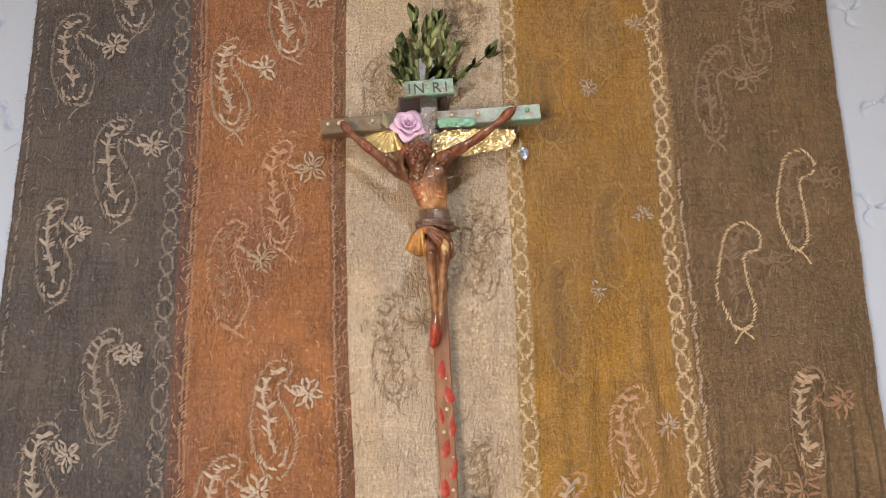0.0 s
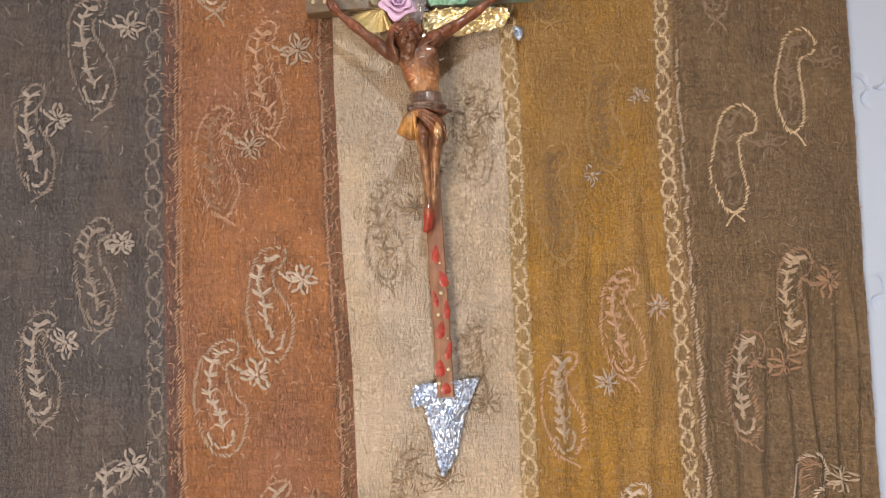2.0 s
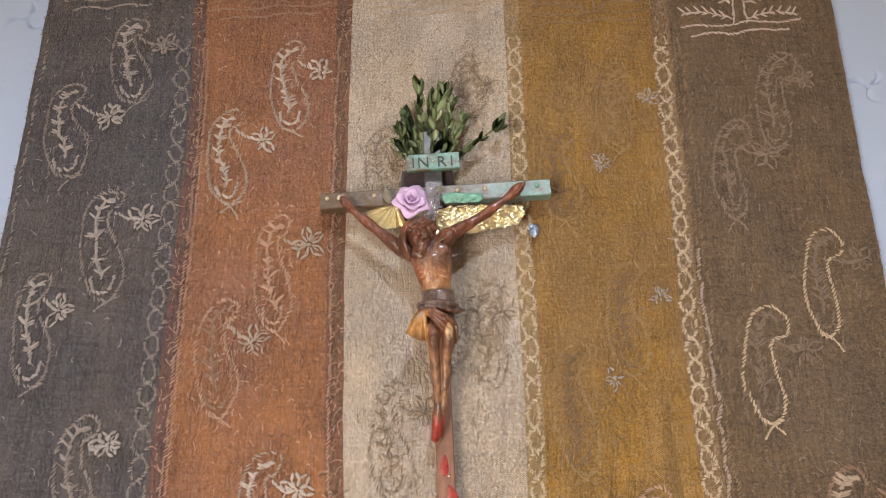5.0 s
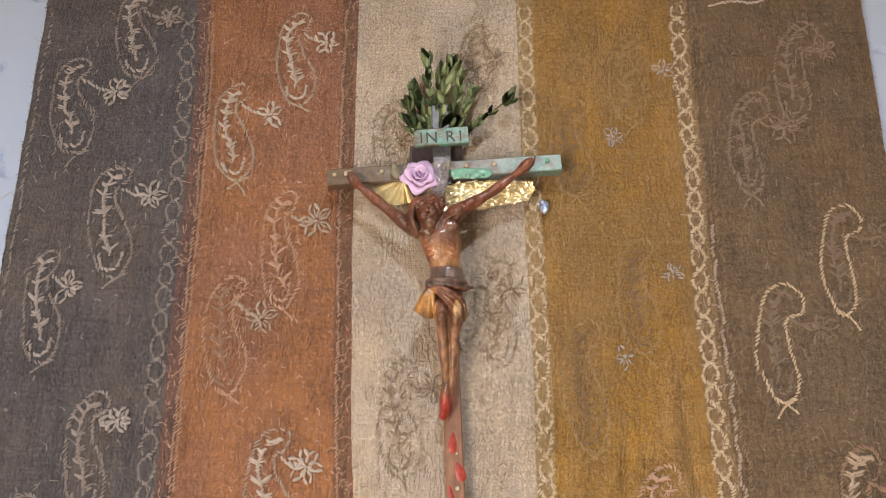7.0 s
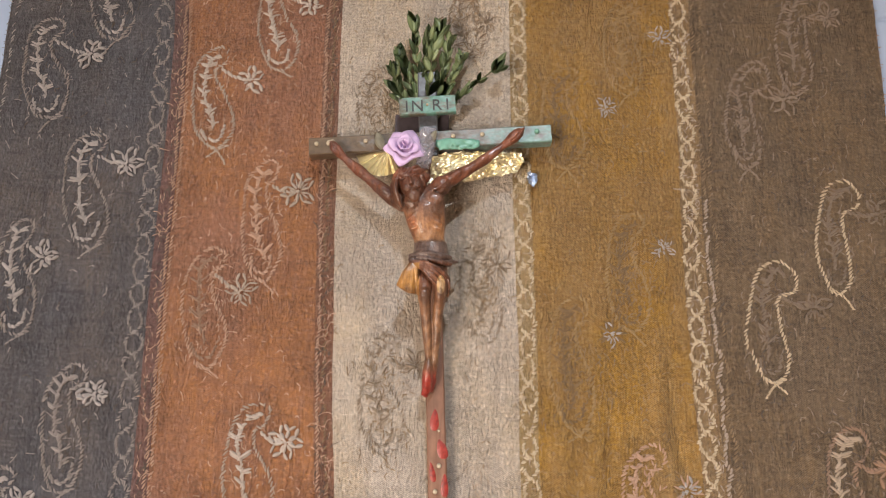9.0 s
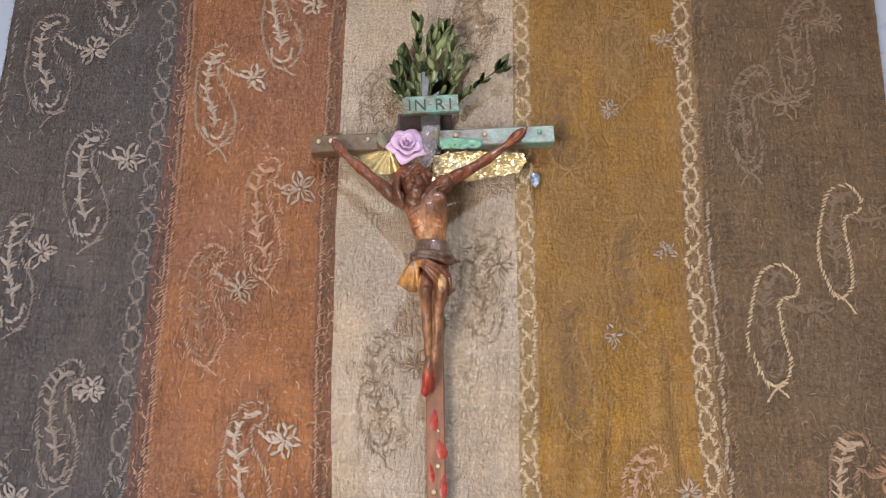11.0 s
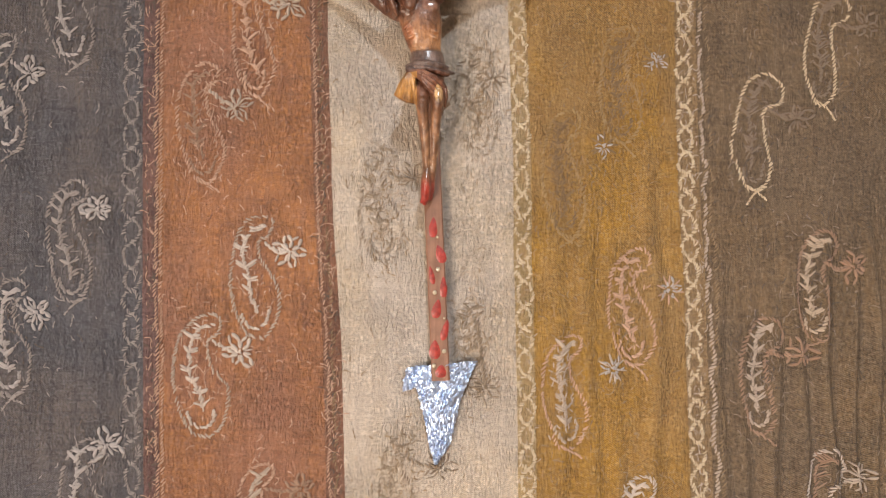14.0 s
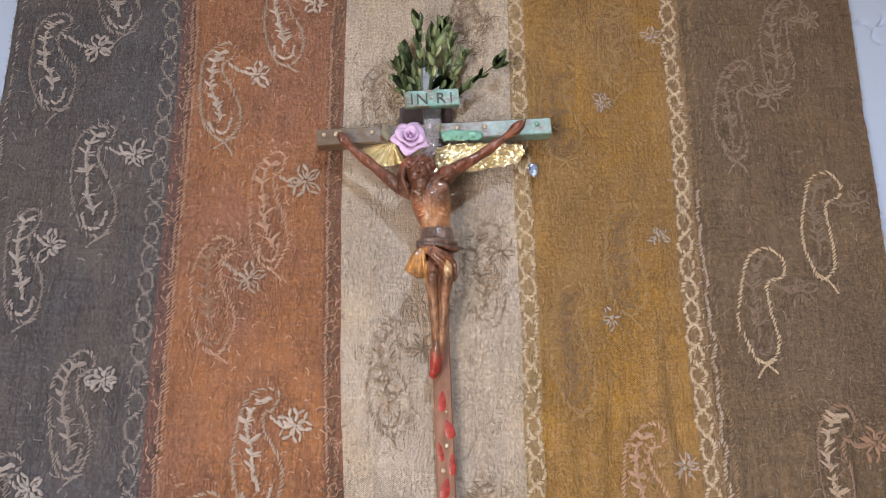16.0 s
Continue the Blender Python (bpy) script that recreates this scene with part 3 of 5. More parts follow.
def paisley(panel, x, z, h, w, fx, fz, tones, rng):
    """An embroidered teardrop with a curled tip, a leafy spine and a flower beside it."""
    sx = w / (0.425 if panel == "taupe" else 0.331)
    worn = panel in ("cream", "mustard")
    lean = 0.35 * x * min(1.0, max(0.0, (z - 1.25) / 0.6))

    def at(u, v):
        return (x + u * sx + v * h * lean + rng.gauss(0, 0.0004), z + v * h + rng.gauss(0, 0.0004))

    bm = bmesh.new()
    warp = [(u + rng.gauss(0, 0.007), v + rng.gauss(0, 0.006)) for u, v in (OUTLINE if panel == "taupe" else SLIM)[:-1]]
    line = smooth_line([at(*p) for p in warp + [warp[0]]])
    run(bm, line, rng, 0.0036, 0.0017 if panel != "cream" else 0.0011, 0.75, skip=0.02 if tones[0] == "b" else 0.42 if panel == "cream" else 0.07)
    run(bm, [(p + rng.gauss(0, 0.0009), q + rng.gauss(0, 0.0009)) for p, q in line], rng, 0.0030, 0.0009, 0.9, 0.0005, 0.65)
    a = at(0.06, -0.50)
    for side in (-1, 1):
        if panel != "cream" and rng.random() < 0.72:
            c = at(0.06 + side * 0.09, -0.46)
            run(bm, smooth_line([c, (a[0] - side * 0.002, a[1] - 0.003), (a[0] - side * 0.010, a[1] - 0.013 * rng.uniform(0.5, 1.2))]), rng, 0.0034, 0.0018)
    main = part("paisley_outline", bm, THREADS[tones[0]], panels[panel], "", True)
    bm = bmesh.new()
    spine = smooth_line([at(u + rng.gauss(0, 0.01), v) for u, v in (SPINE if panel == "taupe" else SLIM_SPINE)])
    bold = 0.42 if panel == "cream" else 0.74 if tones[1] in "hvuqt" else 1.0
    run(bm, spine, rng, 0.0036, 0.0024 * bold, 0.7, 0.0006, 0.35 if panel == "cream" else 0.03)
    run(bm, [(p + 0.0017 * math.sin(3.0 * i), q) for i, (p, q) in enumerate(spine)], rng, 0.0032, 0.0017 * bold, 0.9, 0.0007, 0.25)
    k = 5
    while k < len(spine) - 2:
        px, pz = spine[k]
        for side in (-1, 1):
            if rng.random() < 0.85:
                l = 0.0090 * rng.uniform(0.7, 1.3)
                q = (px + side * l * 0.85, pz + l * rng.uniform(0.2, 0.8))
                stitch(bm, (px, pz), q, 0.0024 * bold * rng.uniform(0.75, 1.25), 0.0013)
                if rng.random() < 0.6:
                    stitch(bm, (px + side * 0.001, pz - 0.0016), (q[0] + rng.gauss(0, 0.001), q[1] - 0.0024 + rng.gauss(0, 0.001)), 0.0020 * bold)
        k += rng.choice((3, 4, 4))
    part("leafy_spine", bm, THREADS[tones[1]], panels[panel], "", True)
    bm = bmesh.new()
    run(bm, smooth_line([at(-0.07, -0.30), at(-0.04, -0.40), at(0.03, -0.43), at(0.09, -0.39), at(0.11, -0.28)]), rng, 0.0036, 0.0026 * bold, 0.7, 0.0005)
    part("base_curve", bm, THREADS[tones[1]], panels[panel], "", True)
    if panel == "mustard":
        bm = bmesh.new()
        # matted, darker filling left of an older stitch
        for _ in range(44):
            v = rng.uniform(-0.42, 0.38)
            q = at(rng.gauss(0.0, 0.055), v)
            ang = rng.gauss(math.pi / 2, 0.6)
            stitch(bm, q, (q[0] + 0.005 * math.cos(ang), q[1] + 0.005 * math.sin(ang)), 0.0014, 0.0008)
        for i in range(9):
            ang = i * math.tau / 9 + rng.gauss(0, 0.2)
            stitch(bm, (fx + 0.004 * math.cos(ang), fz + 0.004 * math.sin(ang)), (fx + 0.014 * math.cos(ang), fz + 0.014 * math.sin(ang)), 0.0018, 0.0008)
        tagged(part("matted_filling", bm, THREADS[tones[1]], panels[panel], "", True), kind="stuff")
    bm = bmesh.new()
    neck = at(0.13, 0.2) if panel == "taupe" else at(0.08, 0.27)
    small = panel == "mustard"
    if not small:
        run(bm, smooth_line([neck, ((neck[0] + fx) / 2, (neck[1] + fz) / 2 - 0.003), (fx, fz)]), rng, 0.0034, 0.0024, 0.7)
    count = rng.choice((5, 5, 6))
    start = rng.uniform(0, math.tau)
    for i in range(count):
        ang = start + i * math.tau / count + rng.gauss(0, 0.12)
        r = (0.0120 if small else 0.0158) * rng.uniform(0.72, 1.2)
        for off in (-0.36, 0.36):
            off *= rng.uniform(0.8, 1.25)
            c = (fx + 0.0030 * math.cos(ang + off), fz + 0.0030 * math.sin(ang + off))
            m = (fx + r * 0.62 * math.cos(ang + off * 1.2), fz + r * 0.62 * math.sin(ang + off * 1.2))
            e = (fx + r * math.cos(ang + off * 0.25), fz + r * math.sin(ang + off * 0.25))
            if not small or rng.random() < 0.75:
                stitch(bm, c, m, (0.0019 if small else 0.0029) * bold * rng.uniform(0.75, 1.3), 0.0012)
            if rng.random() < (0.74 if worn else 0.94):
                stitch(bm, m, e, (0.0020 if small else 0.0031) * bold * rng.uniform(0.75, 1.3), 0.0014)
        if rng.random() < 0.5:
            stitch(bm, (fx + 0.004 * math.cos(ang), fz + 0.004 * math.sin(ang)), (fx + r * 0.7 * math.cos(ang), fz + r * 0.7 * math.sin(ang)), 0.0015, 0.0010)
    for i in range(5):
        stitch(bm, (fx + rng.gauss(0, 0.0012), fz + rng.gauss(0, 0.0012)), (fx + rng.gauss(0, 0.002), fz + rng.gauss(0, 0.002)), 0.0018, 0.0016)
    part("embroidered_flower", bm, THREADS[tones[2]], panels[panel], "", True)


MOTIFS = {
    "gray": ((-0.350, 1.835, 0.108, 0.043, -0.314, 1.854, "cgc"), (-0.407, 1.750, 0.112, 0.046, -0.360, 1.764, "cgg"), (-0.348, 1.622, 0.120, 0.045, -0.310, 1.647, "cgg"),
             (-0.404, 1.535, 0.114, 0.038, -0.380, 1.553, "cgg"), (-0.340, 1.397, 0.113, 0.040, -0.313, 1.427, "ccg"), (-0.393, 1.309, 0.108, 0.038, -0.366, 1.331, "cgg"),
             (-0.322, 1.166, 0.106, 0.038, -0.300, 1.211, "cgg"), (-0.388, 1.075, 0.106, 0.038, -0.355, 1.10, "ccg")),
    "orange": ((-0.173, 1.803, 0.113, 0.040, -0.138, 1.821, "mbb"), (-0.233, 1.718, 0.110, 0.041, -0.194, 1.736, "mbb"), (-0.174, 1.592, 0.123, 0.037, -0.139, 1.620, "oom"),
               (-0.221, 1.508, 0.114, 0.042, -0.187, 1.522, "otm"), (-0.170, 1.365, 0.114, 0.044, -0.136, 1.387, "mbb"), (-0.218, 1.275, 0.112, 0.048, -0.180, 1.295, "mbb"),
               (-0.164, 1.144, 0.104, 0.036, -0.124, 1.171, "omt"), (-0.220, 1.055, 0.106, 0.036, -0.185, 1.08, "omm")),
    "cream": ((-0.069, 1.702, 0.096, 0.036, -0.040, 1.715, "eee"), (0.036, 1.528, 0.106, 0.038, 0.052, 1.55, "eee"), (-0.054, 1.431, 0.108, 0.038, -0.022, 1.455, "eee"),
              (0.020, 1.800, 0.080, 0.034, 0.042, 1.80, "eee"), (-0.036, 1.170, 0.104, 0.036, 0.004, 1.19, "eee"), (0.030, 1.300, 0.090, 0.032, 0.045, 1.262, "eee")),
    "mustard": ((0.177, 1.776, 0.108, 0.038, 0.215, 1.784, "qqg"), (0.114, 1.698, 0.108, 0.040, 0.160, 1.709, "qvg"), (0.171, 1.545, 0.113, 0.038, 0.207, 1.567, "qvg"),
                (0.117, 1.460, 0.123, 0.039, 0.157, 1.486, "qvg"), (0.178, 1.336, 0.110, 0.042, 0.216, 1.351, "oog"), (0.116, 1.258, 0.106, 0.039, 0.162, 1.279, "omg"),
                (0.183, 1.129, 0.110, 0.036, 0.222, 1.146, "bbm"), (0.118, 1.045, 0.106, 0.036, 0.158, 1.07, "yyb")),
    "taupe": ((0.348, 1.783, 0.116, 0.044, 0.384, 1.807, "hhh"), (0.291, 1.703, 0.112, 0.043, 0.333, 1.718, "hhh"), (0.365, 1.581, 0.110, 0.040, 0.408, 1.602, "suu"),
              (0.296, 1.500, 0.112, 0.046, 0.340, 1.513, "suu"), (0.350, 1.356, 0.102, 0.038, 0.389, 1.373, "tkt"), (0.295, 1.272, 0.108, 0.040, 0.336, 1.292, "tmt"),
              (0.351, 1.150, 0.112, 0.040, 0.386, 1.180, "btm"), (0.292, 1.065, 0.106, 0.038, 0.33, 1.09, "tmt")),
}
for n_panel, (key, rows) in enumerate(MOTIFS.items()):
    for i, row in enumerate(rows):
        paisley(key, *row, random.Random(100 * n_panel + i))


def chain_border(panel, key, off, tone, period, amp, rng, w=0.0016, lo=LOW, hi=1.862):
    """Two threads that weave past each other in a row of eyes."""
    bm = bmesh.new()
    for side in (-1, 1):
        pts = []
        for z in span(lo, hi, 0.002):
            ph = (z + 0.005 * noise.noise(Vector((z * 28, off * 50, 4)))) * math.pi / period
            wide = amp * (1.0 + 0.35 * noise.noise(Vector((z * 45, off * 70, side * 3.0))))
            pts.append((seam(key, z) + off + side * wide * abs(math.sin(ph)) ** 0.62 * (1 if math.floor(ph / math.pi) % 2 else -1) * 1.0 + rng.gauss(0, 0.0003), z))
        run(bm, pts, rng, 0.0024, w, 1.15, 0.00045, 0.05)
    return tagged(part("chain_border", bm, THREADS[tone], panels[panel], "", True), kind="stuff")


def rope_border(panel, key, off, tone, rng, amp=0.0008, w=0.0014, skip=0.05, hi=1.862):
    bm = bmesh.new()
    pts = [(seam(key, z) + off + amp * noise.noise(Vector((z * 60, off * 90, 2))) * 1.6, z) for z in span(LOW, hi, 0.002)]
    run(bm, pts, rng, 0.0034, w, 0.8, 0.0003, skip)
    return tagged(part("rope_border", bm, THREADS[tone], panels[panel], "", True), kind="stuff")


rng = random.Random(5)
chain_border("gray", "s1", -0.0185, "c", 0.0225, 0.0074, rng, 0.0013)
rope_border("plum", "s1", 0.004, "o", rng, 0.0015)
rope_border("orange", "s1", 0.0085, "o", rng, 0.0010)
rope_border("rust", "s2", -0.0135, "o", rng, 0.0020)
rope_border("rust", "s2", -0.0075, "d", rng, 0.0022, 0.0012, 0.2)
chain_border("straw", "s3", 0.0085, "s", 0.0212, 0.0068, rng, 0.0018)
chain_border("tan", "s4", -0.0085, "s", 0.0212, 0.0064, rng, 0.0018)
rope_border("taupe", "s4", 0.0068, "m", rng, 0.0030, 0.0021, 0.06, 1.615)
rope_border("taupe", "s4", 0.0062, "d", rng, 0.0020, 0.0013, 0.35)
rope_border("taupe", "s4", 0.0135, "d", rng, 0.0034, 0.0012, 0.25)
rope_border("gray", "left", 0.0085, "g", rng, 0.0024, 0.0012, 0.3)


def tree_border(panel, x, z, w, tone, rng):
    """The end border: two ground lines and a small leafy tree."""
    bm = bmesh.new()
    for dz, short in ((0.0, 0.0), (-0.011, 0.012)):
        run(bm, smooth_line([(x - w / 2 + short + (w - 2 * short) * i / 7 + rng.gauss(0, 0.0015), z + dz + 0.0022 * math.sin(i * 1.9 + dz * 90) + 0.07 * (w * i / 7 - w / 2)) for i in range(8)]), rng, 0.0038, 0.0021, 0.5)
    for dx in (-0.007, 0.008):
        run(bm, smooth_line([(x + dx, z), (x + dx * 0.8, z + 0.03), (x + dx * 1.3, z + 0.07), (x + dx * 2.4, z + 0.10)]), rng, 0.0038, 0.0020, 0.4)
    for side in (-1, 1):
        for k in range(4):
            b = (x + side * 0.008, z + 0.006 + 0.021 * k)
            tip = (x + side * w * (0.44 - 0.05 * k), z + 0.012 + 0.024 * k + rng.gauss(0, 0.002))
            line = smooth_line([b, ((b[0] + tip[0]) / 2, (b[1] + tip[1]) / 2 + 0.005), tip])
            run(bm, line, rng, 0.0038, 0.0019, 0.4)
            if k % 2:
                run(bm, smooth_line([b, ((b[0] + tip[0]) / 2, (b[1] + tip[1]) / 2 + 0.015), (tip[0] + side * 0.006, tip[1] + 0.006), tip]), rng, 0.0038, 0.0017, 0.4)
            for i in range(2, len(line), 2):
                for s_ in (-1, 1):
                    stitch(bm, line[i], (line[i][0] + side * 0.007 * rng.uniform(0.7, 1.2), line[i][1] + s_ * 0.006 + 0.003), 0.0022)
    part("tree_embroidery", bm, THREADS[tone], panels[panel], "", True)


tree_border("taupe", 0.327, 1.878, 0.135, "b", rng)
tree_border("gray", -0.378, 1.916, 0.112, "c", rng)
tree_border("orange", -0.200, 1.903, 0.140, "t", rng)
tree_border("mustard", 0.158, 1.893, 0.130, "d", rng)
tree_border("cream", -0.018, 1.905, 0.140, "k", rng)


def yarn_fuzz(panel, a, da, b, db, tones, count, rng, clusters=(), lo=1.06, hi=1.99):
    """Short crinkled ends of yarn that stand out of the weave, too many to count."""
    for tone in tones:
        bm = bmesh.new()
        for _ in range(count):
            if clusters and rng.random() < 0.72:
                cx, cz, w, h = clusters[rng.randrange(len(clusters))]
                x, z = cx + rng.gauss(0, w), cz + rng.gauss(0, h)
            else:
                z = rng.uniform(lo, hi)
                x = rng.uniform(seam(a, z) + da, seam(b, z) + db)
            if not (seam(a, z) + da + 0.002 < x < seam(b, z) + db - 0.002 and LOW < z < TOP):
                continue
            ang = rng.gauss(math.pi / 2, 0.5) if rng.random() < 0.6 else rng.uniform(0, math.pi)
            l = rng.uniform(0.0022, 0.0055)
            p = (x, z)
            for _ in range(rng.choice((1, 2, 2))):
                q = (p[0] + l * math.cos(ang), p[1] + l * math.sin(ang))
                stitch(bm, p, q, rng.uniform(0.0007, 0.0012), 0.0006)
                ang += rng.gauss(0, 0.9)
                p = q
        tagged(part("yarn_fuzz", bm, THREADS[tone], panels[panel], "", True), kind="stuff")


def around(key):
    return [(m[0] + 0.004, m[1], m[3] * 0.30, m[2] * 0.30) for m in MOTIFS[key]]


rng = random.Random(8)
yarn_fuzz("gray", "left", 0, "s1", -0.0085, "cn", 420, rng, around("gray"))
yarn_fuzz("plum", "s1", -0.008, "s1", 0.006, "no", 330, rng)
yarn_fuzz("orange", "s1", 0.006, "s2", -0.017, "or", 700, rng, around("orange"))
yarn_fuzz("rust", "s2", -0.017, "s2", -0.001, "nor", 330, rng)
yarn_fuzz("cream", "s2", 0, "s3", 0, "k", 1300, rng, around("cream"))
yarn_fuzz("cream", "s2", 0, "s3", 0, "d", 560, rng, around("cream"))
yarn_fuzz("straw", "s3", 0.0, "s3", 0.017, "yk", 330, rng)
yarn_fuzz("mustard", "s3", 0.017, "s4", -0.0165, "yd", 800, rng, around("mustard"))
yarn_fuzz("tan", "s4", -0.0165, "s4", 0.0040, "dm", 380, rng)
yarn_fuzz("taupe", "s4", 0.0040, "right", 0, "hn", 700, rng, around("taupe"))

# frayed fibres along both edges
for key, panel, side, tone in (("left", "gray", -1, "n"), ("right", "taupe", 1, "t")):
    bm = bmesh.new()
    for _ in range(420):
        z = rng.uniform(1.05, 2.05)
        x = seam(key, z) - side * rng.uniform(0.0, 0.002)
        l, t = rng.uniform(0.0012, 0.0042), rng.gauss(0, 0.9)
        stitch(bm, (x, z), (x + side * l * math.cos(t), z + l * math.sin(t)), rng.uniform(0.0004, 0.0008), 0.0002)
    tagged(part("edge_fray", bm, THREADS[tone], panels[panel], "", True), kind="stuff")

# loose loops of yarn along the rust seam
for z, r in ((1.492, 0.005), (1.405, 0.004), (1.475, 0.0035), (1.330, 0.004), (1.560, 0.004), (1.245, 0.0045)):
    bm = bmesh.new()
    x0 = seam("s2", z) - 0.011
    pts = smooth_line([(x0 + 0.004, z + r * 2), (x0 - r * 0.6, z + r * 1.1), (x0 - r * 0.4, z - r * 0.6), (x0 + r, z - r), (x0 + r * 1.6, z + r * 0.2), (x0 + r * 2.4, z + r * 0.6)], 4)
    tube(bm, [(x, 0.6862 - 0.0012 * math.sin(math.pi * i / (len(pts) - 1)), zz, 0.0004, 0.0004) for i, (x, zz) in enumerate(pts)], 6)
    part("yarn_loop", bm, THREADS["o"], panels["rust"], "", True)

# loose threads along the frayed edge
for z, l, tilt in ((1.823, 0.012, 2.3), (1.653, 0.018, 3.7), (1.532, 0.016, 3.6), (1.70, 0.007, 3.0), (1.60, 0.006, 2.8)):
    bm = bmesh.new()
    x0 = seam("left", z)
    tube(bm, [(x0 + 0.003 + (l + 0.003) * f * math.cos(tilt), 0.6865 - 0.001 * math.sin(f * 5), z + l * f * math.sin(tilt) * (0.6 + 0.4 * f), 0.0004, 0.0004) for f in (0, 0.3, 0.6, 1.0)], 5)
    part("loose_thread", bm, THREADS["g"], panels["gray"], "", True)

# ---------------------------------------------------------------- crucifix
cross = thing("crucifix", (0.003, 0.678, 1.262), "wooden crucifix with worn turquoise crossbar and foil-wrapped foot, against the shawl", "crucifix")
TOP_END, FOOT = (-0.0165, 1.7345), (0.0035, 1.270)


def on_post(z):
    f = (z - FOOT[1]) / (TOP_END[1] - FOOT[1])
    return FOOT[0] + (TOP_END[0] - FOOT[0]) * f


lower = part("lower_post", beam(FOOT, (on_post(1.650), 1.650), 0.0165, 0.6715, 0.6862), POST_WOOD, cross, "red-brown wooden post with red paint drops")
upper = part("upper_post", beam((on_post(1.650), 1.650), TOP_END, 0.0180, 0.6655, 0.6858), POST_PAINT, cross, "worn blue-grey painted post top")
BAR_L, BAR_R = (-0.1255, 1.6555), (0.1015, 1.6705)


def on_bar(x):
    return BAR_L[1] + (BAR_R[1] - BAR_L[1]) * (x - BAR_L[0]) / (BAR_R[0] - BAR_L[0])


bar = part("crossbar", beam(BAR_L, BAR_R, 0.0170, 0.6600, 0.6745, 0.001, 24), BAR_PAINT, cross, "crossbar with worn turquoise paint")
plaque = part("plaque", beam((-0.0410, 1.6930), (0.0117, 1.6968), 0.0182, 0.6530, 0.6590, 0.001, 8), PLAQUE_PAINT, cross, "small turquoise plaque with carved letters")
box_bm = box(bmesh.new(), on_post(1.70) - 0.006, on_post(1.70) + 0.006, 0.6588, 0.667, 1.689, 1.701)
part("plaque_block", box_bm, POST_PAINT, cross)
part("backing_block", box(bmesh.new(), -0.0465, 0.0055, 0.6740, 0.6845, 1.6570, 1.6945, 0.0008), BACKING, cross, "dark backing block behind the plaque")
for i, ch in enumerate("INRI"):
    text = bpy.data.curves.new("letter", "FONT")
    text.body, text.size, text.extrude, text.align_x = ch, 0.0160, 0.0004, "CENTER"
    x = (-0.0345, -0.0245, -0.0065, 0.0035)[i]
    ob = new("letter", text)
    dg = bpy.context.evaluated_depsgraph_get()
    me = bpy.data.meshes.new_from_object(ob.evaluated_get(dg))
    bpy.data.objects.remove(ob)
    me.transform(pose(x + 0.001, 0.6527, 1.6900 + 0.07 * x, 90, -4, 0))
    bm = bmesh.new()
    bm.from_mesh(me)
    part("letter", bm, DARK, plaque, "dark carved letter")
part("plaque_nail", blob(bmesh.new(), (-0.0147, 0.6524, 1.6949), (0.0013, 0.0010, 0.0013)), PEARL, plaque, "", True)
for x in (-0.118, -0.072, 0.010, 0.037, 0.088):
    bm = blob(bmesh.new(), (x, 0.6592, on_bar(x) + 0.002), (0.0023, 0.0020, 0.0023))
    part("pearl_bead", bm, PEARL if x < 0.05 else TEAL, bar, "", True)
bm = bmesh.new()
blob(bm, (-0.1065, 0.6594, on_bar(-0.1065) + 0.0025), (0.0026, 0.0016, 0.0030), (0, 28, 0))
blob(bm, (-0.1030, 0.6594, on_bar(-0.1030) + 0.0028), (0.0026, 0.0016, 0.0030), (0, -28, 0))
part("heart_charm", bm, PEARL, bar, "small pale heart charm", True)
for x, z, r in ((0.001, 1.370, 0.0027), (-0.002, 1.349, 0.0027), (0.0065, 1.2965, 0.0026), (-0.0028, 1.2835, 0.0026), (0.0065, 1.326, 0.0014), (0.0005, 1.399, 0.0015)):
    part("pearl_bead", blob(bmesh.new(), (x, 0.6708, z), (r * 0.82, r * 0.7, r * 0.82)), PEARL, lower, "", True)


def drop(x, z, w, h, turn=0.0):
    """A raised teardrop of paint on the post."""
    bm = bmesh.new()
    rim, n = [], 16
    for i in range(n):
        a = math.tau * i / n
        u = math.sin(a) * w / 2 * (1 - 0.45 * math.cos(a)) * (1 + 0.12 * noise.noise(Vector((i, z * 90, 0))))
        v = math.cos(a) * h / 2
        rim.append(bm.verts.new((x + u * math.cos(turn) + v * math.sin(turn), 0.6716, z + v * math.cos(turn) - u * math.sin(turn))))
    mid = [bm.verts.new((x + (v.co.x - x) * 0.7, 0.6711, z + (v.co.z - z) * 0.75)) for v in rim]
    top = bm.verts.new((x, 0.6710, z - h * 0.08))
    for i in range(n):
        j = (i + 1) % n
        bm.faces.new((rim[i], rim[j], mid[j], mid[i]))
        bm.faces.new((mid[i], mid[j], top))
    bmesh.ops.recalc_face_normals(bm, faces=bm.faces)
    return part("paint_drop", bm, RED, lower, "glossy red paint drop", True)


for row in ((-0.0035, 1.408, 0.008, 0.020, 0.05), (0.0030, 1.384, 0.009, 0.018, -0.3), (-0.0048, 1.365, 0.005, 0.018, -0.2), (0.0058, 1.354, 0.0065, 0.020, 0.0),
            (0.0000, 1.3345, 0.0085, 0.018, 0.2), (0.0072, 1.315, 0.0065, 0.020, 0.25), (-0.0018, 1.298, 0.010, 0.018, 0.0), (0.0038, 1.2785, 0.010, 0.012, 0.1)):
    drop(*row)


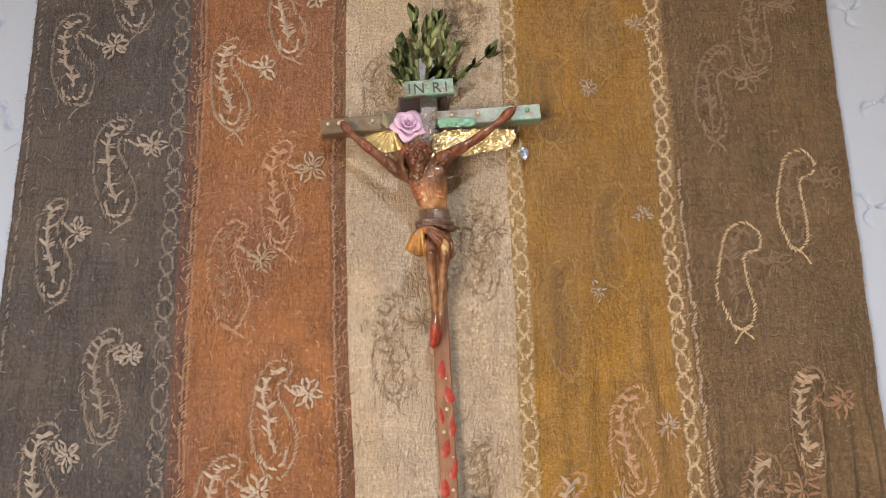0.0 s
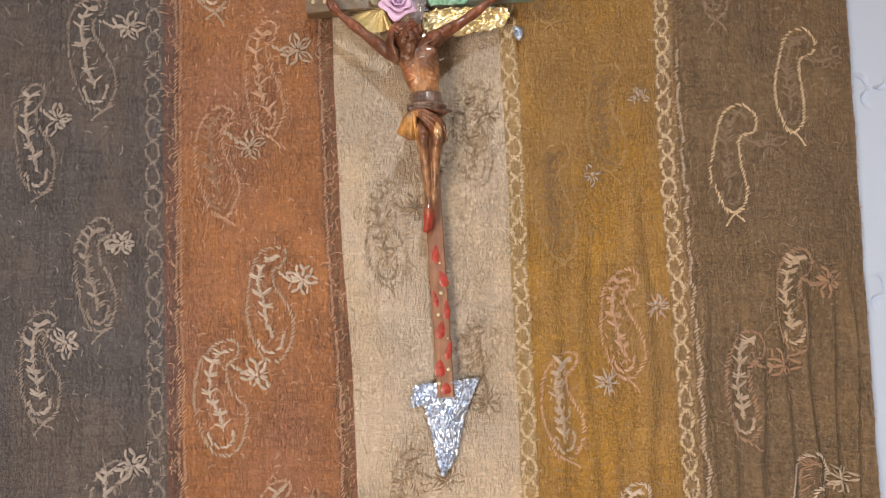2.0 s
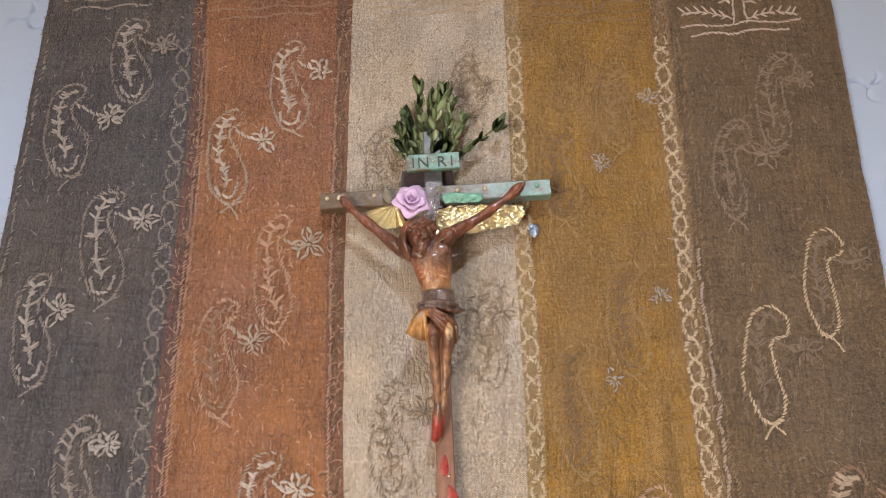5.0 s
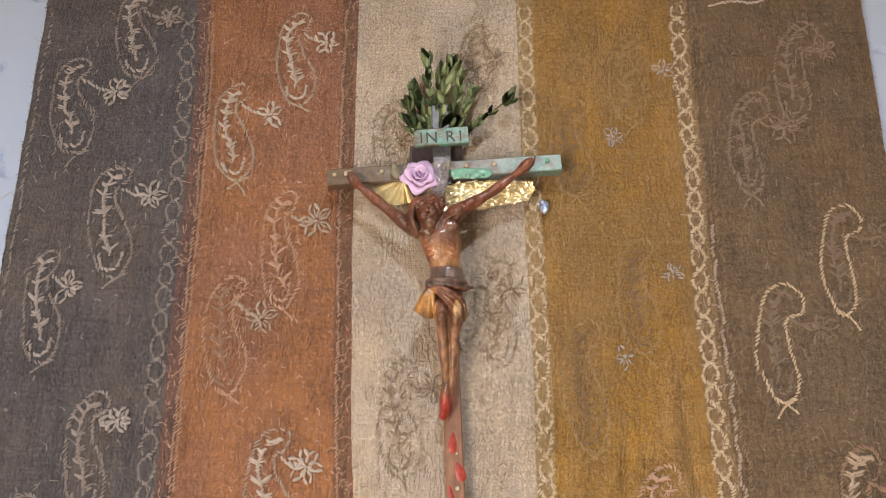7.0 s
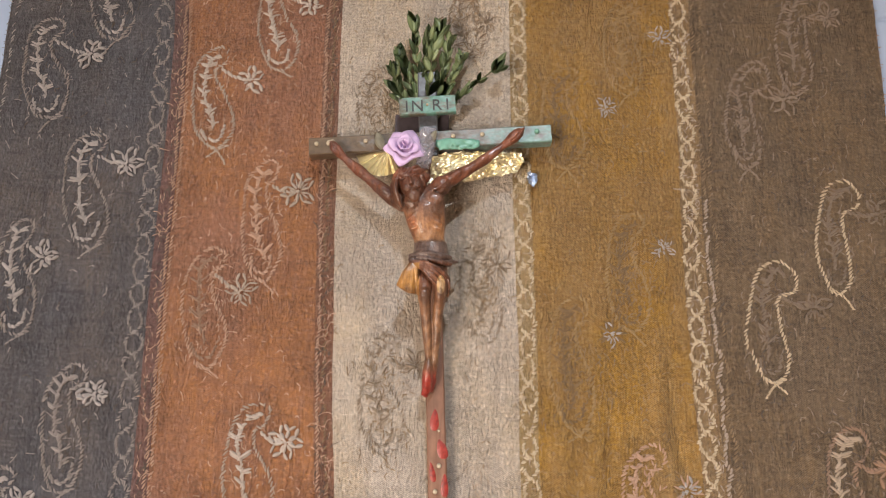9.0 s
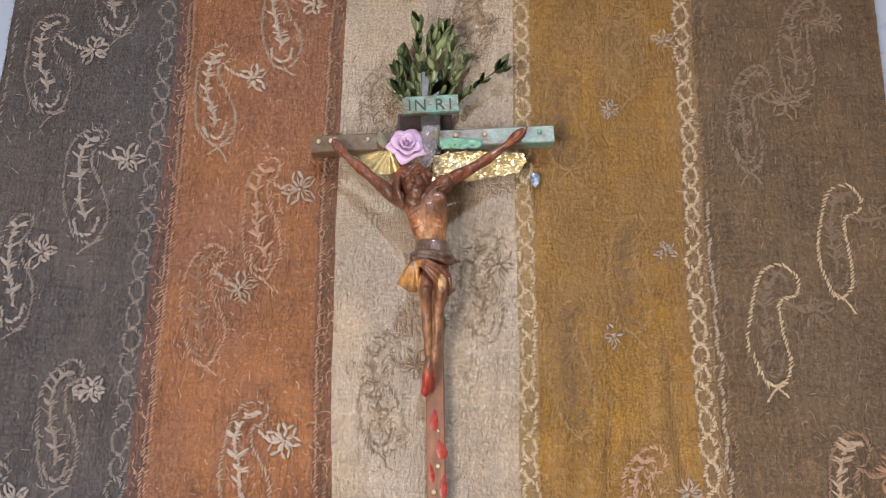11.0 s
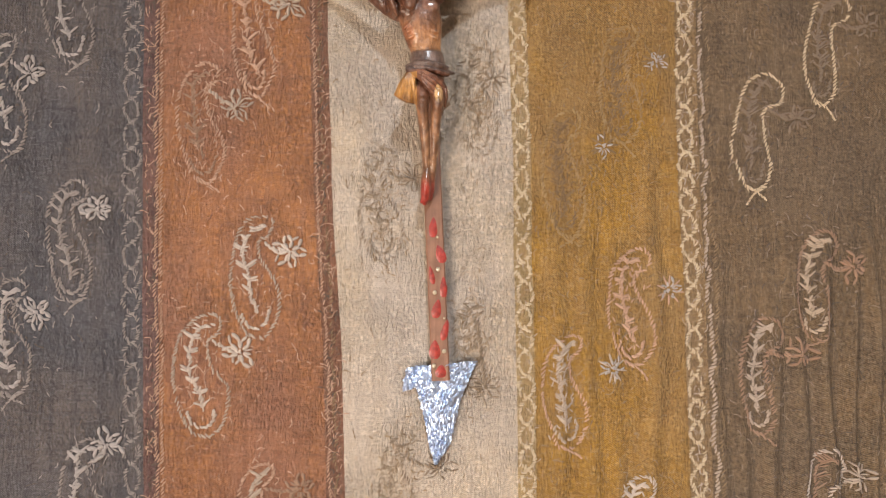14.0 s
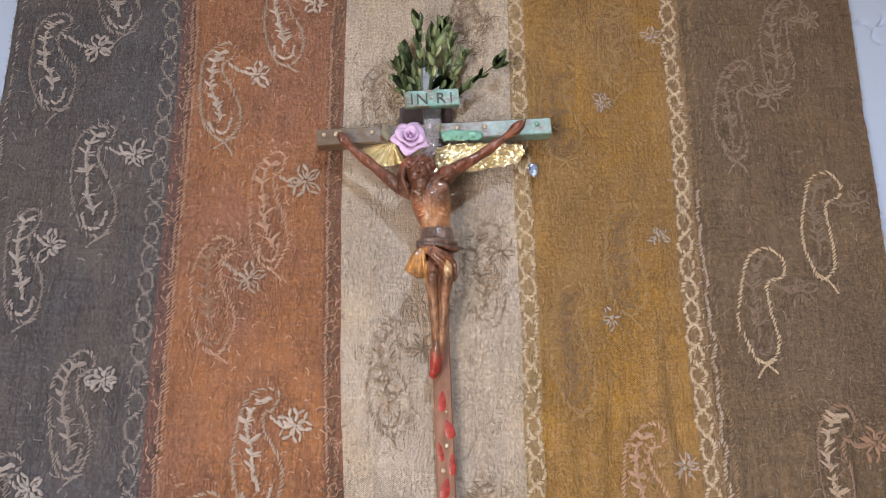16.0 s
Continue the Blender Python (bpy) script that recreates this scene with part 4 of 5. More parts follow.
def crumple(outline_l, outline_r, cols, rows, depth, bulge, y, rng, back=0.0035):
    """A crumpled sheet between a left and a right border, each a line of (x, z) from top to bottom."""
    bm = bmesh.new()
    ts = [i / (len(outline_l) - 1) for i in range(len(outline_l))]
    g = []
    for r in range(rows + 1):
        f = r / rows
        l = [np.interp(f, ts, [p[k] for p in outline_l]) for k in (0, 1)]
        q = [np.interp(f, ts, [p[k] for p in outline_r]) for k in (0, 1)]
        row = []
        for c in range(cols + 1):
            u = c / cols
            x, z = l[0] + (q[0] - l[0]) * u, l[1] + (q[1] - l[1]) * u
            big = depth * 1.3 * noise.noise(Vector((x * 90, 3, z * 90)))
            row.append(bm.verts.new((x + rng.gauss(0, 0.0005), y - bulge * math.sin(math.pi * u) * (1 - 0.5 * f) + big + rng.gauss(0, depth * 0.42), z + rng.gauss(0, 0.0005))))
        g.append(row)
    for a, b in zip(g, g[1:]):
        for c in range(cols):
            if rng.random() < 0.5:
                bm.faces.new((a[c], a[c + 1], b[c + 1])), bm.faces.new((a[c], b[c + 1], b[c]))
            else:
                bm.faces.new((a[c], a[c + 1], b[c])), bm.faces.new((a[c + 1], b[c + 1], b[c]))
    rim = g[0] + [r[-1] for r in g[1:]] + g[-1][-2::-1] + [r[0] for r in g[-2:0:-1]]
    low = [bm.verts.new((v.co.x, v.co.y + back * 0.3, v.co.z)) for v in rim]
    for i in range(len(rim)):
        j = (i + 1) % len(rim)
        bm.faces.new((rim[j], rim[i], low[i], low[j]))
    bmesh.ops.recalc_face_normals(bm, faces=bm.faces)
    return bm


rng = random.Random(11)
foil = part("foil_wrap", crumple(((-0.019, 1.2825), (-0.020, 1.266), (-0.014, 1.246), (-0.009, 1.222), (-0.007, 1.209), (-0.002, 1.1955)),
                                 ((0.037, 1.287), (0.030, 1.272), (0.0215, 1.253), (0.016, 1.228), (0.0115, 1.211), (0.000, 1.1945)), 34, 56, 0.0011, 0.007, 0.6795, rng),
            ALU, cross, "crumpled silver aluminium foil wrapped to a point")
part("foil_flap", crumple(((-0.0275, 1.281), (-0.030, 1.270), (-0.031, 1.259)), ((-0.016, 1.2815), (-0.017, 1.271), (-0.020, 1.262)), 12, 16, 0.0012, 0.002, 0.6800, rng), ALU, foil)

# ---------------------------------------------------------------- carved statue, one mesh
bm = bmesh.new()
tube(bm, [(-0.024, 0.651, 1.619, 0.006, 0.006), (-0.021, 0.651, 1.611, 0.013, 0.008), (-0.0175, 0.650, 1.603, 0.0195, 0.0105), (-0.0150, 0.649, 1.592, 0.0190, 0.0120),
          (-0.0128, 0.650, 1.579, 0.0170, 0.0110), (-0.0105, 0.652, 1.566, 0.0138, 0.0092), (-0.0092, 0.653, 1.555, 0.0138, 0.0095), (-0.0090, 0.653, 1.544, 0.0155, 0.0110),
          (-0.0085, 0.653, 1.532, 0.0150, 0.0115), (-0.0080, 0.653, 1.522, 0.0125, 0.0100)], 20)
for cx, cz, a in ((-0.0235, 1.5965, 12), (-0.0080, 1.5990, -6)):
    blob(bm, (cx, 0.6405, cz), (0.0100, 0.0028, 0.0066), (0, a, 0))
for k in range(3):
    for side in (-1, 1):
        blob(bm, (-0.0140 + side * 0.0088 + 0.0006 * k, 0.6412 + 0.0006 * k, 1.5845 - 0.0055 * k), (0.0055, 0.0018, 0.0014), (0, side * 26, 0), 10, 6)
blob(bm, (-0.0110, 0.6440, 1.5725), (0.0085, 0.0028, 0.0120))
blob(bm, (0.0000, 0.6480, 1.6140), (0.0092, 0.0088, 0.0090), (0, -38, 0), 16, 12)
blob(bm, (-0.0385, 0.6500, 1.6005), (0.0092, 0.0085, 0.0082), (0, 30, 0), 16, 12)


def limb(bm, pts, sides=14):
    tube(bm, [tuple(p) for p in pts], sides)


limb(bm, [(-0.014, 0.651, 1.6010, 0.0095, 0.0085), (-0.004, 0.650, 1.6105, 0.0086, 0.0082), (0.004, 0.650, 1.6180, 0.0070, 0.0068), (0.013, 0.650, 1.6235, 0.0064, 0.0062), (0.023, 0.651, 1.6295, 0.0052, 0.0052),
          (0.030, 0.651, 1.6340, 0.0046, 0.0047), (0.038, 0.651, 1.6395, 0.0054, 0.0050), (0.047, 0.651, 1.6465, 0.0044, 0.0042), (0.055, 0.651, 1.6530, 0.0032, 0.0032),
          (0.0600, 0.650, 1.6565, 0.0042, 0.0032), (0.0655, 0.648, 1.6610, 0.0056, 0.0036), (0.0700, 0.6475, 1.6650, 0.0050, 0.0034), (0.0730, 0.6480, 1.6680, 0.0028, 0.0026)])
limb(bm, [(-0.022, 0.651, 1.5975, 0.0095, 0.0085), (-0.034, 0.651, 1.5985, 0.0086, 0.0082), (-0.044, 0.652, 1.6030, 0.0072, 0.0068), (-0.052, 0.652, 1.6095, 0.0066, 0.0062), (-0.062, 0.653, 1.6180, 0.0054, 0.0052),
          (-0.068, 0.653, 1.6230, 0.0047, 0.0047), (-0.076, 0.653, 1.6298, 0.0054, 0.0048), (-0.084, 0.653, 1.6362, 0.0042, 0.0040), (-0.0895, 0.652, 1.6410, 0.0032, 0.0030),
          (-0.0935, 0.650, 1.6445, 0.0042, 0.0032), (-0.0975, 0.649, 1.6490, 0.0050, 0.0034), (-0.1003, 0.6485, 1.6530, 0.0040, 0.0030), (-0.1018, 0.649, 1.6558, 0.0024, 0.0022)])
for c, r, t in (((0.012, 0.6460, 1.6230), (0.0085, 0.0042, 0.0040), -33), ((0.037, 0.6475, 1.6390), (0.0075, 0.0030, 0.0036), -37), ((-0.051, 0.6480, 1.6090), (0.0085, 0.0042, 0.0040), 39), ((-0.074, 0.6500, 1.6282), (0.0070, 0.0030, 0.0036), 40)):
    blob(bm, c, r, (0, t, 0), 10, 8)
# curled fingers round the nails
for k in range(4):
    tube(bm, [(0.0630 + 0.0022 * k, 0.6455, 1.6555 + 0.0026 * k, 0.0012, 0.0014), (0.0685 + 0.0018 * k, 0.6430, 1.6590 + 0.0026 * k, 0.0013, 0.0015), (0.0725 + 0.0008 * k, 0.6445, 1.6620 + 0.0026 * k, 0.0009, 0.0010)], 6)
    tube(bm, [(-0.0935 - 0.0014 * k, 0.6470, 1.6425 + 0.0028 * k, 0.0010, 0.0012), (-0.0990 - 0.0008 * k, 0.6450, 1.6450 + 0.0028 * k, 0.0012, 0.0013), (-0.1030, 0.6465, 1.6485 + 0.0024 * k, 0.0008, 0.0009)], 6)
# collar bones and the edge of the ribs
tube(bm, [(-0.0150, 0.6405, 1.6020, 0.0012, 0.0016), (-0.0070, 0.6400, 1.6075, 0.0014, 0.0018), (0.0020, 0.6415, 1.6120, 0.0012, 0.0016)], 8)
tube(bm, [(-0.0295, 0.6430, 1.5800, 0.0012, 0.0014), (-0.0215, 0.6400, 1.5868, 0.0014, 0.0018), (-0.0140, 0.6390, 1.5890, 0.0014, 0.0018), (-0.0060, 0.6400, 1.5850, 0.0014, 0.0018), (0.0010, 0.6440, 1.5770, 0.0012, 0.0014)], 8)
# bowed head: skull, face, beard, long hair and a twisted crown
blob(bm, (-0.0262, 0.6400, 1.6110), (0.0102, 0.0112, 0.0132), (12, -24, 0), 18, 14)
blob(bm, (-0.0295, 0.6465, 1.6165), (0.0138, 0.0118, 0.0125), (0, -24, 0), 18, 14)
for k in range(7):
    f = k / 6
    tube(bm, [(-0.0345 - 0.004 * f, 0.6370 + 0.012 * f, 1.6225 - 0.001 * f, 0.0028, 0.0030), (-0.0398 - 0.0042 * f, 0.6355 + 0.012 * f, 1.6145, 0.0026, 0.0030), (-0.0402 - 0.0046 * f, 0.6365 + 0.012 * f, 1.6055, 0.0024, 0.0028),
              (-0.0375 - 0.004 * f, 0.6385 + 0.011 * f, 1.5975 - 0.002 * f, 0.0020, 0.0024), (-0.0350 - 0.003 * f, 0.6420 + 0.009 * f, 1.5915, 0.0010, 0.0014)], 8)
for k in range(4):
    f = k / 3
    tube(bm, [(-0.0220 + 0.003 * f, 0.6375 + 0.010 * f, 1.6245 - 0.001 * f, 0.0026, 0.0030), (-0.0170 + 0.002 * f, 0.6370 + 0.010 * f, 1.6185, 0.0024, 0.0030), (-0.0150 + 0.002 * f, 0.6400 + 0.009 * f, 1.6120, 0.0020, 0.0026), (-0.0160 + 0.002 * f, 0.6440 + 0.008 * f, 1.6060, 0.0012, 0.0016)], 7)
blob(bm, (-0.0152, 0.6420, 1.6195), (0.0058, 0.0056, 0.0046), (0, -20, 0), 12, 10)
blob(bm, (-0.0238, 0.6330, 1.6000), (0.0058, 0.0050, 0.0066), (0, -24, 0), 14, 10)
tube(bm, [(-0.0282, 0.6305, 1.6165, 0.0014, 0.0016), (-0.0268, 0.6278, 1.6115, 0.0016, 0.0024), (-0.0258, 0.6272, 1.6082, 0.0022, 0.0026)], 8)
for dx, dz in ((-0.0050, -0.0016), (0.0046, 0.0018)):
    blob(bm, (-0.0278 + dx, 0.6305, 1.6160 + dz), (0.0042, 0.0020, 0.0012), (0, -24, 0))
    blob(bm, (-0.0254 + dx, 0.6312, 1.6080 + dz), (0.0030, 0.0024, 0.0036), (0, -24, 0))
tube(bm, [(-0.0285, 0.6300, 1.6045, 0.0008, 0.0010), (-0.0246, 0.6278, 1.6042, 0.0012, 0.0014), (-0.0205, 0.6300, 1.6070, 0.0008, 0.0010)], 6)
for turn, lift in ((0.0, 0.0), (1.6, 0.0022), (3.1, -0.0020), (4.7, 0.0005)):
    ring = [(-0.0286 + 0.0142 * math.cos(a) * (1 + 0.06 * math.sin(5 * a + turn)), 0.6450 + 0.0138 * math.sin(a) * (1 + 0.06 * math.sin(5 * a + turn)), 1.6205 + lift + 0.0020 * math.cos(a) - 0.0018 * math.sin(a) + 0.0018 * math.sin(6 * a + turn), 0.0016, 0.0016) for a in [i * math.tau / 30 for i in range(31)]]
    tube(bm, ring, 6)
# legs side by side, knees forward, one foot over the other
limb(bm, [(-0.0130, 0.651, 1.532, 0.0085, 0.0095), (-0.0136, 0.645, 1.520, 0.0070, 0.0082), (-0.0130, 0.641, 1.511, 0.0056, 0.0068), (-0.0122, 0.6455, 1.501, 0.0048, 0.0060), (-0.0112, 0.648, 1.490, 0.0047, 0.0060),
          (-0.0100, 0.652, 1.476, 0.0042, 0.0054), (-0.0088, 0.657, 1.460, 0.0034, 0.0042), (-0.0098, 0.656, 1.450, 0.0044, 0.0056), (-0.0100, 0.657, 1.441, 0.0046, 0.0056), (-0.0106, 0.660, 1.433, 0.0040, 0.0042), (-0.0115, 0.663, 1.428, 0.0022, 0.0026)])
limb(bm, [(-0.0020, 0.651, 1.532, 0.0085, 0.0095), (0.0006, 0.645, 1.520, 0.0066, 0.0082), (0.0002, 0.642, 1.511, 0.0054, 0.0068), (-0.0012, 0.6465, 1.501, 0.0046, 0.0060), (-0.0020, 0.649, 1.490, 0.0045, 0.0058),
          (-0.0026, 0.653, 1.476, 0.0040, 0.0052), (-0.0036, 0.658, 1.460, 0.0032, 0.0040), (-0.0058, 0.660, 1.450, 0.0042, 0.0048), (-0.0070, 0.663, 1.440, 0.0044, 0.0045), (-0.0085, 0.665, 1.433, 0.0040, 0.0040)])
for k in range(4):
    blob(bm, (-0.0140 + 0.0021 * k, 0.6585 + 0.0004 * k, 1.4305 + 0.0009 * k), (0.0012, 0.0017, 0.0024), (0, 8, 0), 8, 6)
blob(bm, (-0.0090, 0.6520, 1.4460), (0.0018, 0.0018, 0.0018), (0, 0, 0), 8, 6)
for x, y, z in ((-0.0130, 0.6368, 1.5135), (0.0002, 0.6380, 1.5135)):
    blob(bm, (x, y, z), (0.0042, 0.0030, 0.0055))
for x, y in ((-0.0112, 0.6425), (-0.0018, 0.6435)):
    tube(bm, [(x, y, 1.505, 0.0008, 0.0010), (x * 0.95, y + 0.002, 1.490, 0.0010, 0.0012), (x * 0.9, y + 0.008, 1.468, 0.0006, 0.0008)], 6)
# loincloth: a smooth broad band, two wrapped rolls, a fanned knot and folds over the hip
tube(bm, [(-0.0092, 0.6525, 1.5625, 0.0128, 0.0100), (-0.0090, 0.6525, 1.5605, 0.0146, 0.0118), (-0.0088, 0.6525, 1.5540, 0.0156, 0.0126), (-0.0085, 0.6525, 1.5460, 0.0162, 0.0130), (-0.0082, 0.6525, 1.5400, 0.0158, 0.0125)], 24)
for k, (z0, z1, y0, x1) in enumerate(((1.5500, 1.5478, 0.6392, 0.0088), (1.5462, 1.5420, 0.6388, 0.0092))):
    tube(bm, [(-0.0265 + 0.001 * k, 0.6500, z0 - 0.001, 0.0022, 0.0028), (-0.0185, y0 + 0.003, z0, 0.0023, 0.0030), (-0.009, y0, (z0 + z1) / 2, 0.0024, 0.0032), (0.001, y0 + 0.003, z1, 0.0026, 0.0030), (x1, 0.6505, z1, 0.0024, 0.0028)], 10)
blob(bm, (-0.0240, 0.6420, 1.5440), (0.0042, 0.0042, 0.0036), (0, 20, 0), 12, 8)
for k in range(8):
    f = k / 7
    tip = (-0.0365 + 0.0165 * f, 0.646 - 0.006 * math.sin(math.pi * f), 1.5215 - 0.0075 * math.sin(f * 2.1))
    tube(bm, [(-0.0240 + 0.002 * f, 0.6415, 1.5425, 0.0020, 0.0026), (-0.0305 + 0.0100 * f, 0.6420 - 0.0022 * (k % 2), 1.5330, 0.0022, 0.0032), (*tip, 0.0020, 0.0032)], 8)
for k in range(4):
    f = k / 3
    tube(bm, [(-0.0225, 0.6405, 1.5425, 0.0017, 0.0028), (-0.0120 - 0.001 * f, 0.6352 + 0.0008 * f, 1.5405 - 0.0080 * f, 0.0017, 0.0030),
              (-0.0010 - 0.006 * f, 0.6372 - 0.0006 * f, 1.5360 - 0.0105 * f, 0.0016, 0.0030), (0.0060 - 0.010 * f, 0.6425 - 0.002 * f, 1.5285 - 0.0060 * f, 0.0016, 0.0026)], 8)
tube(bm, [(0.0030, 0.6400, 1.5345, 0.0016, 0.0024), (0.0074, 0.6440, 1.5285, 0.0017, 0.0026), (0.0082, 0.6460, 1.5210, 0.0015, 0.0024), (0.0070, 0.6480, 1.5120, 0.0010, 0.0016)], 8)
tube(bm, [(0.006, 0.650, 1.5445, 0.003, 0.004), (0.011, 0.654, 1.5450, 0.0022, 0.003), (0.0155, 0.658, 1.5455, 0.0010, 0.0016)], 8)
bmesh.ops.recalc_face_normals(bm, faces=bm.faces)
statue = new("statue", mesh_of("statue", bm, CARVED, True))
mod = statue.modifiers.new("fuse", "REMESH")
mod.mode, mod.voxel_size, mod.use_smooth_shade = "VOXEL", 0.00065, True
mod = statue.modifiers.new("soften", "SMOOTH")
mod.factor, mod.iterations = 0.5, 1
tagged(statue, "carved lacquered reddish-brown wooden figure fixed to the crucifix", "statue")

# ---------------------------------------------------------------- decorations on the crossbar
rose = thing("artificial_rose", (-0.036, 0.660, 1.655), "open lavender artificial rose fixed on the crossbar", "rose")
ROSE_AT = Vector((-0.0350, 0.6515, 1.6500))


tip_up = Euler((radians(-16), 0, radians(10))).to_matrix()


def petal(ring, ang, rng):
    """A cupped petal with a rolled lip, standing round the rose's heart."""
    r0, r1, deep, wide = ((0.0008, 0.0036, 0.0125, 3.8), (0.0025, 0.0078, 0.0120, 2.7), (0.0040, 0.0128, 0.0095, 2.4), (0.0050, 0.0190, 0.0050, 2.0))[ring]
    grow, skew = rng.uniform(0.86, 1.16), rng.uniform(-0.3, 0.3)
    bm = bmesh.new()
    g = []
    for i in range(8):
        f = i / 7
        row = []
        for j in range(9):
            s = (j / 8 - 0.5) * 2
            a = ang + s * wide / 2 * (1 - 0.25 * f ** 3)
            r = r0 + (r1 * 0.88 * grow - r0) * f ** (1.6 if ring < 2 else 1.1) * (1 - 0.16 * abs(s - skew) ** 2.2 * f) + 0.0003 * rng.gauss(0, 0.5)
            y = -deep * f * (1 - 0.16 * s * s * (1 if ring < 3 else 0.6)) + (0.0030 if ring > 0 else 0.0005) * max(0, f - 0.70) * 3.2
            y += 0.0009 * math.sin(4.5 * s + ring * 1.7 + skew * 9) * f ** 3
            peak = 1.0 + (0.30 if ring > 1 else 0.10) * f ** 4 * max(0.0, 1 - abs(s - skew) * 1.5)
            row.append(bm.verts.new(ROSE_AT + tip_up @ Vector((r * peak * math.cos(a), y, r * peak * math.sin(a)))))
        g.append(row)
    for p, q in zip(g, g[1:]):
        for j in range(8):
            bm.faces.new((p[j], p[j + 1], q[j + 1], q[j]))
    ob = part("petal", bm, ROSE, rose, "", True)
    mod = ob.modifiers.new("thickness", "SOLIDIFY")
    mod.thickness = 0.00028


rng = random.Random(21)
for ring_no, count in ((0, 2), (1, 3), (2, 4), (3, 5)):
    for i in range(count):
        petal(ring_no, ring_no * 0.7 + i * math.tau / count + rng.gauss(0, 0.12), rng)
for lx, lz, turn in ((-0.0560, 1.6590, -16), (-0.0165, 1.6640, 42)):
    bm = bmesh.new()
    g = []
    for i in range(6):
        f = i / 5
        half = 0.0048 * math.sin(math.pi * min(1.0, 0.08 + f * 0.9))
        g.append([bm.verts.new(pose(lx, 0.6545, lz - 0.008, 12, turn, 0) @ Vector((half * u, 0.0018 * abs(u) - 0.002 * f * f, 0.017 * f))) for u in (-1, -0.5, 0, 0.5, 1)])
    for p, q in zip(g, g[1:]):
        for j in range(4):
            bm.faces.new((p[j], p[j + 1], q[j + 1], q[j]))
    bmesh.ops.solidify(bm, geom=bm.faces[:], thickness=0.0005)
    part("rose_leaf", bm, SILK, rose, "pale greyish silk leaf", True)
part("flower_base", blob(bmesh.new(), (-0.035, 0.6545, 1.650), (0.008, 0.006, 0.008)), ROSE, rose, "", True)

rng = random.Random(31)
gold = new("gold_foil", mesh_of("gold_foil", crumple(((-0.010, 1.6520), (-0.011, 1.640), (-0.012, 1.6180)), ((0.073, 1.6540), (0.0765, 1.6455), (0.068, 1.6335)), 44, 20, 0.0016, 0.004, 0.6685, rng), GOLD))
tagged(gold, "shiny crumpled gold foil tucked under the crossbar", "foil")
fan = thing("gold_foil_fan", (-0.068, 0.668, 1.645), "pleated gold foil fan tucked under the crossbar", "foil")
for i in range(7):
    f = i / 6
    a, b = -2.95 + 1.75 * f, -2.95 + 1.75 * (f + 0.16)
    bm = bmesh.new()
    o = Vector((-0.0520, 0.6640, 1.6545))
    v = [bm.verts.new(o)]
    for k, (ang, dy) in enumerate(((a, 0.0), ((a + b) / 2, -0.0045), (b, 0.0))):
        l = 0.030 - 0.006 * f + 0.001 * rng.gauss(0, 1)
        v.append(bm.verts.new(o + Vector((l * math.cos(ang), dy + 0.002, l * math.sin(ang)))))
    w = [bm.verts.new(q.co + Vector((0, 0.0006, 0))) for q in v]
    for p in (v, w):
        bm.faces.new((p[0], p[1], p[2])), bm.faces.new((p[0], p[2], p[3]))
    for p, q in ((0, 1), (1, 2), (2, 3), (3, 0)):
        bm.faces.new((v[p], v[q], w[q], w[p]))
    bmesh.ops.recalc_face_normals(bm, faces=bm.faces)
    part("pleat", bm, GOLD, fan)

ribbon = new("turquoise_ribbon", mesh_of("turquoise_ribbon", crumple(((-0.007, 1.6625), (-0.006, 1.657), (-0.003, 1.6525)), ((0.034, 1.6625), (0.035, 1.658), (0.030, 1.6535)), 16, 6, 0.0008, 0.003, 0.6590, rng), TEAL, True))
tagged(ribbon, "folded turquoise ribbon on the crossbar", "ribbon")
film_piece = new("cellophane_bow", mesh_of("cellophane_bow", crumple(((-0.021, 1.671), (-0.023, 1.655), (-0.024, 1.638), (-0.018, 1.632)), ((-0.006, 1.671), (-0.007, 1.655), (-0.010, 1.640), (-0.013, 1.632)), 8, 16, 0.0016, 0.004, 0.6540, rng), FILM))
tagged(film_piece, "crumpled clear cellophane bow beside the rose", "bow")
scrap = new("cellophane_scrap", mesh_of("cellophane_scrap", crumple(((0.080, 1.638), (0.081, 1.630), (0.084, 1.624)), ((0.089, 1.636), (0.090, 1.630), (0.087, 1.623)), 6, 8, 0.0014, 0.003, 0.6780, rng), ALU))
tagged(scrap, "tiny silver foil scrap hanging below the crossbar", "foil")

# ---------------------------------------------------------------- leafy sprig
sprig = thing("leafy_sprig", (-0.014, 0.676, 1.695), "fresh green leafy sprig tucked behind the plaque", "sprig")
rng = random.Random(41)


def leaf_mesh(l, w, cup):
    bm = bmesh.new()
    g = []
    for i in range(7):
        f = i / 6
        half = w / 2 * math.sin(math.pi * min(1, f * 0.93 + 0.05)) ** 0.85
        g.append([bm.verts.new((half * s, cup * l * (f - 0.4) ** 2 + abs(s) * w * 0.22, l * f)) for s in (-1, -0.5, 0, 0.5, 1)])
    for a, b in zip(g, g[1:]):
        for j in range(4):
            bm.faces.new((a[j], a[j + 1], b[j + 1], b[j]))
    bmesh.ops.solidify(bm, geom=bm.faces[:], thickness=0.0004)
    return mesh_of("leaf", bm, LEAF, True)


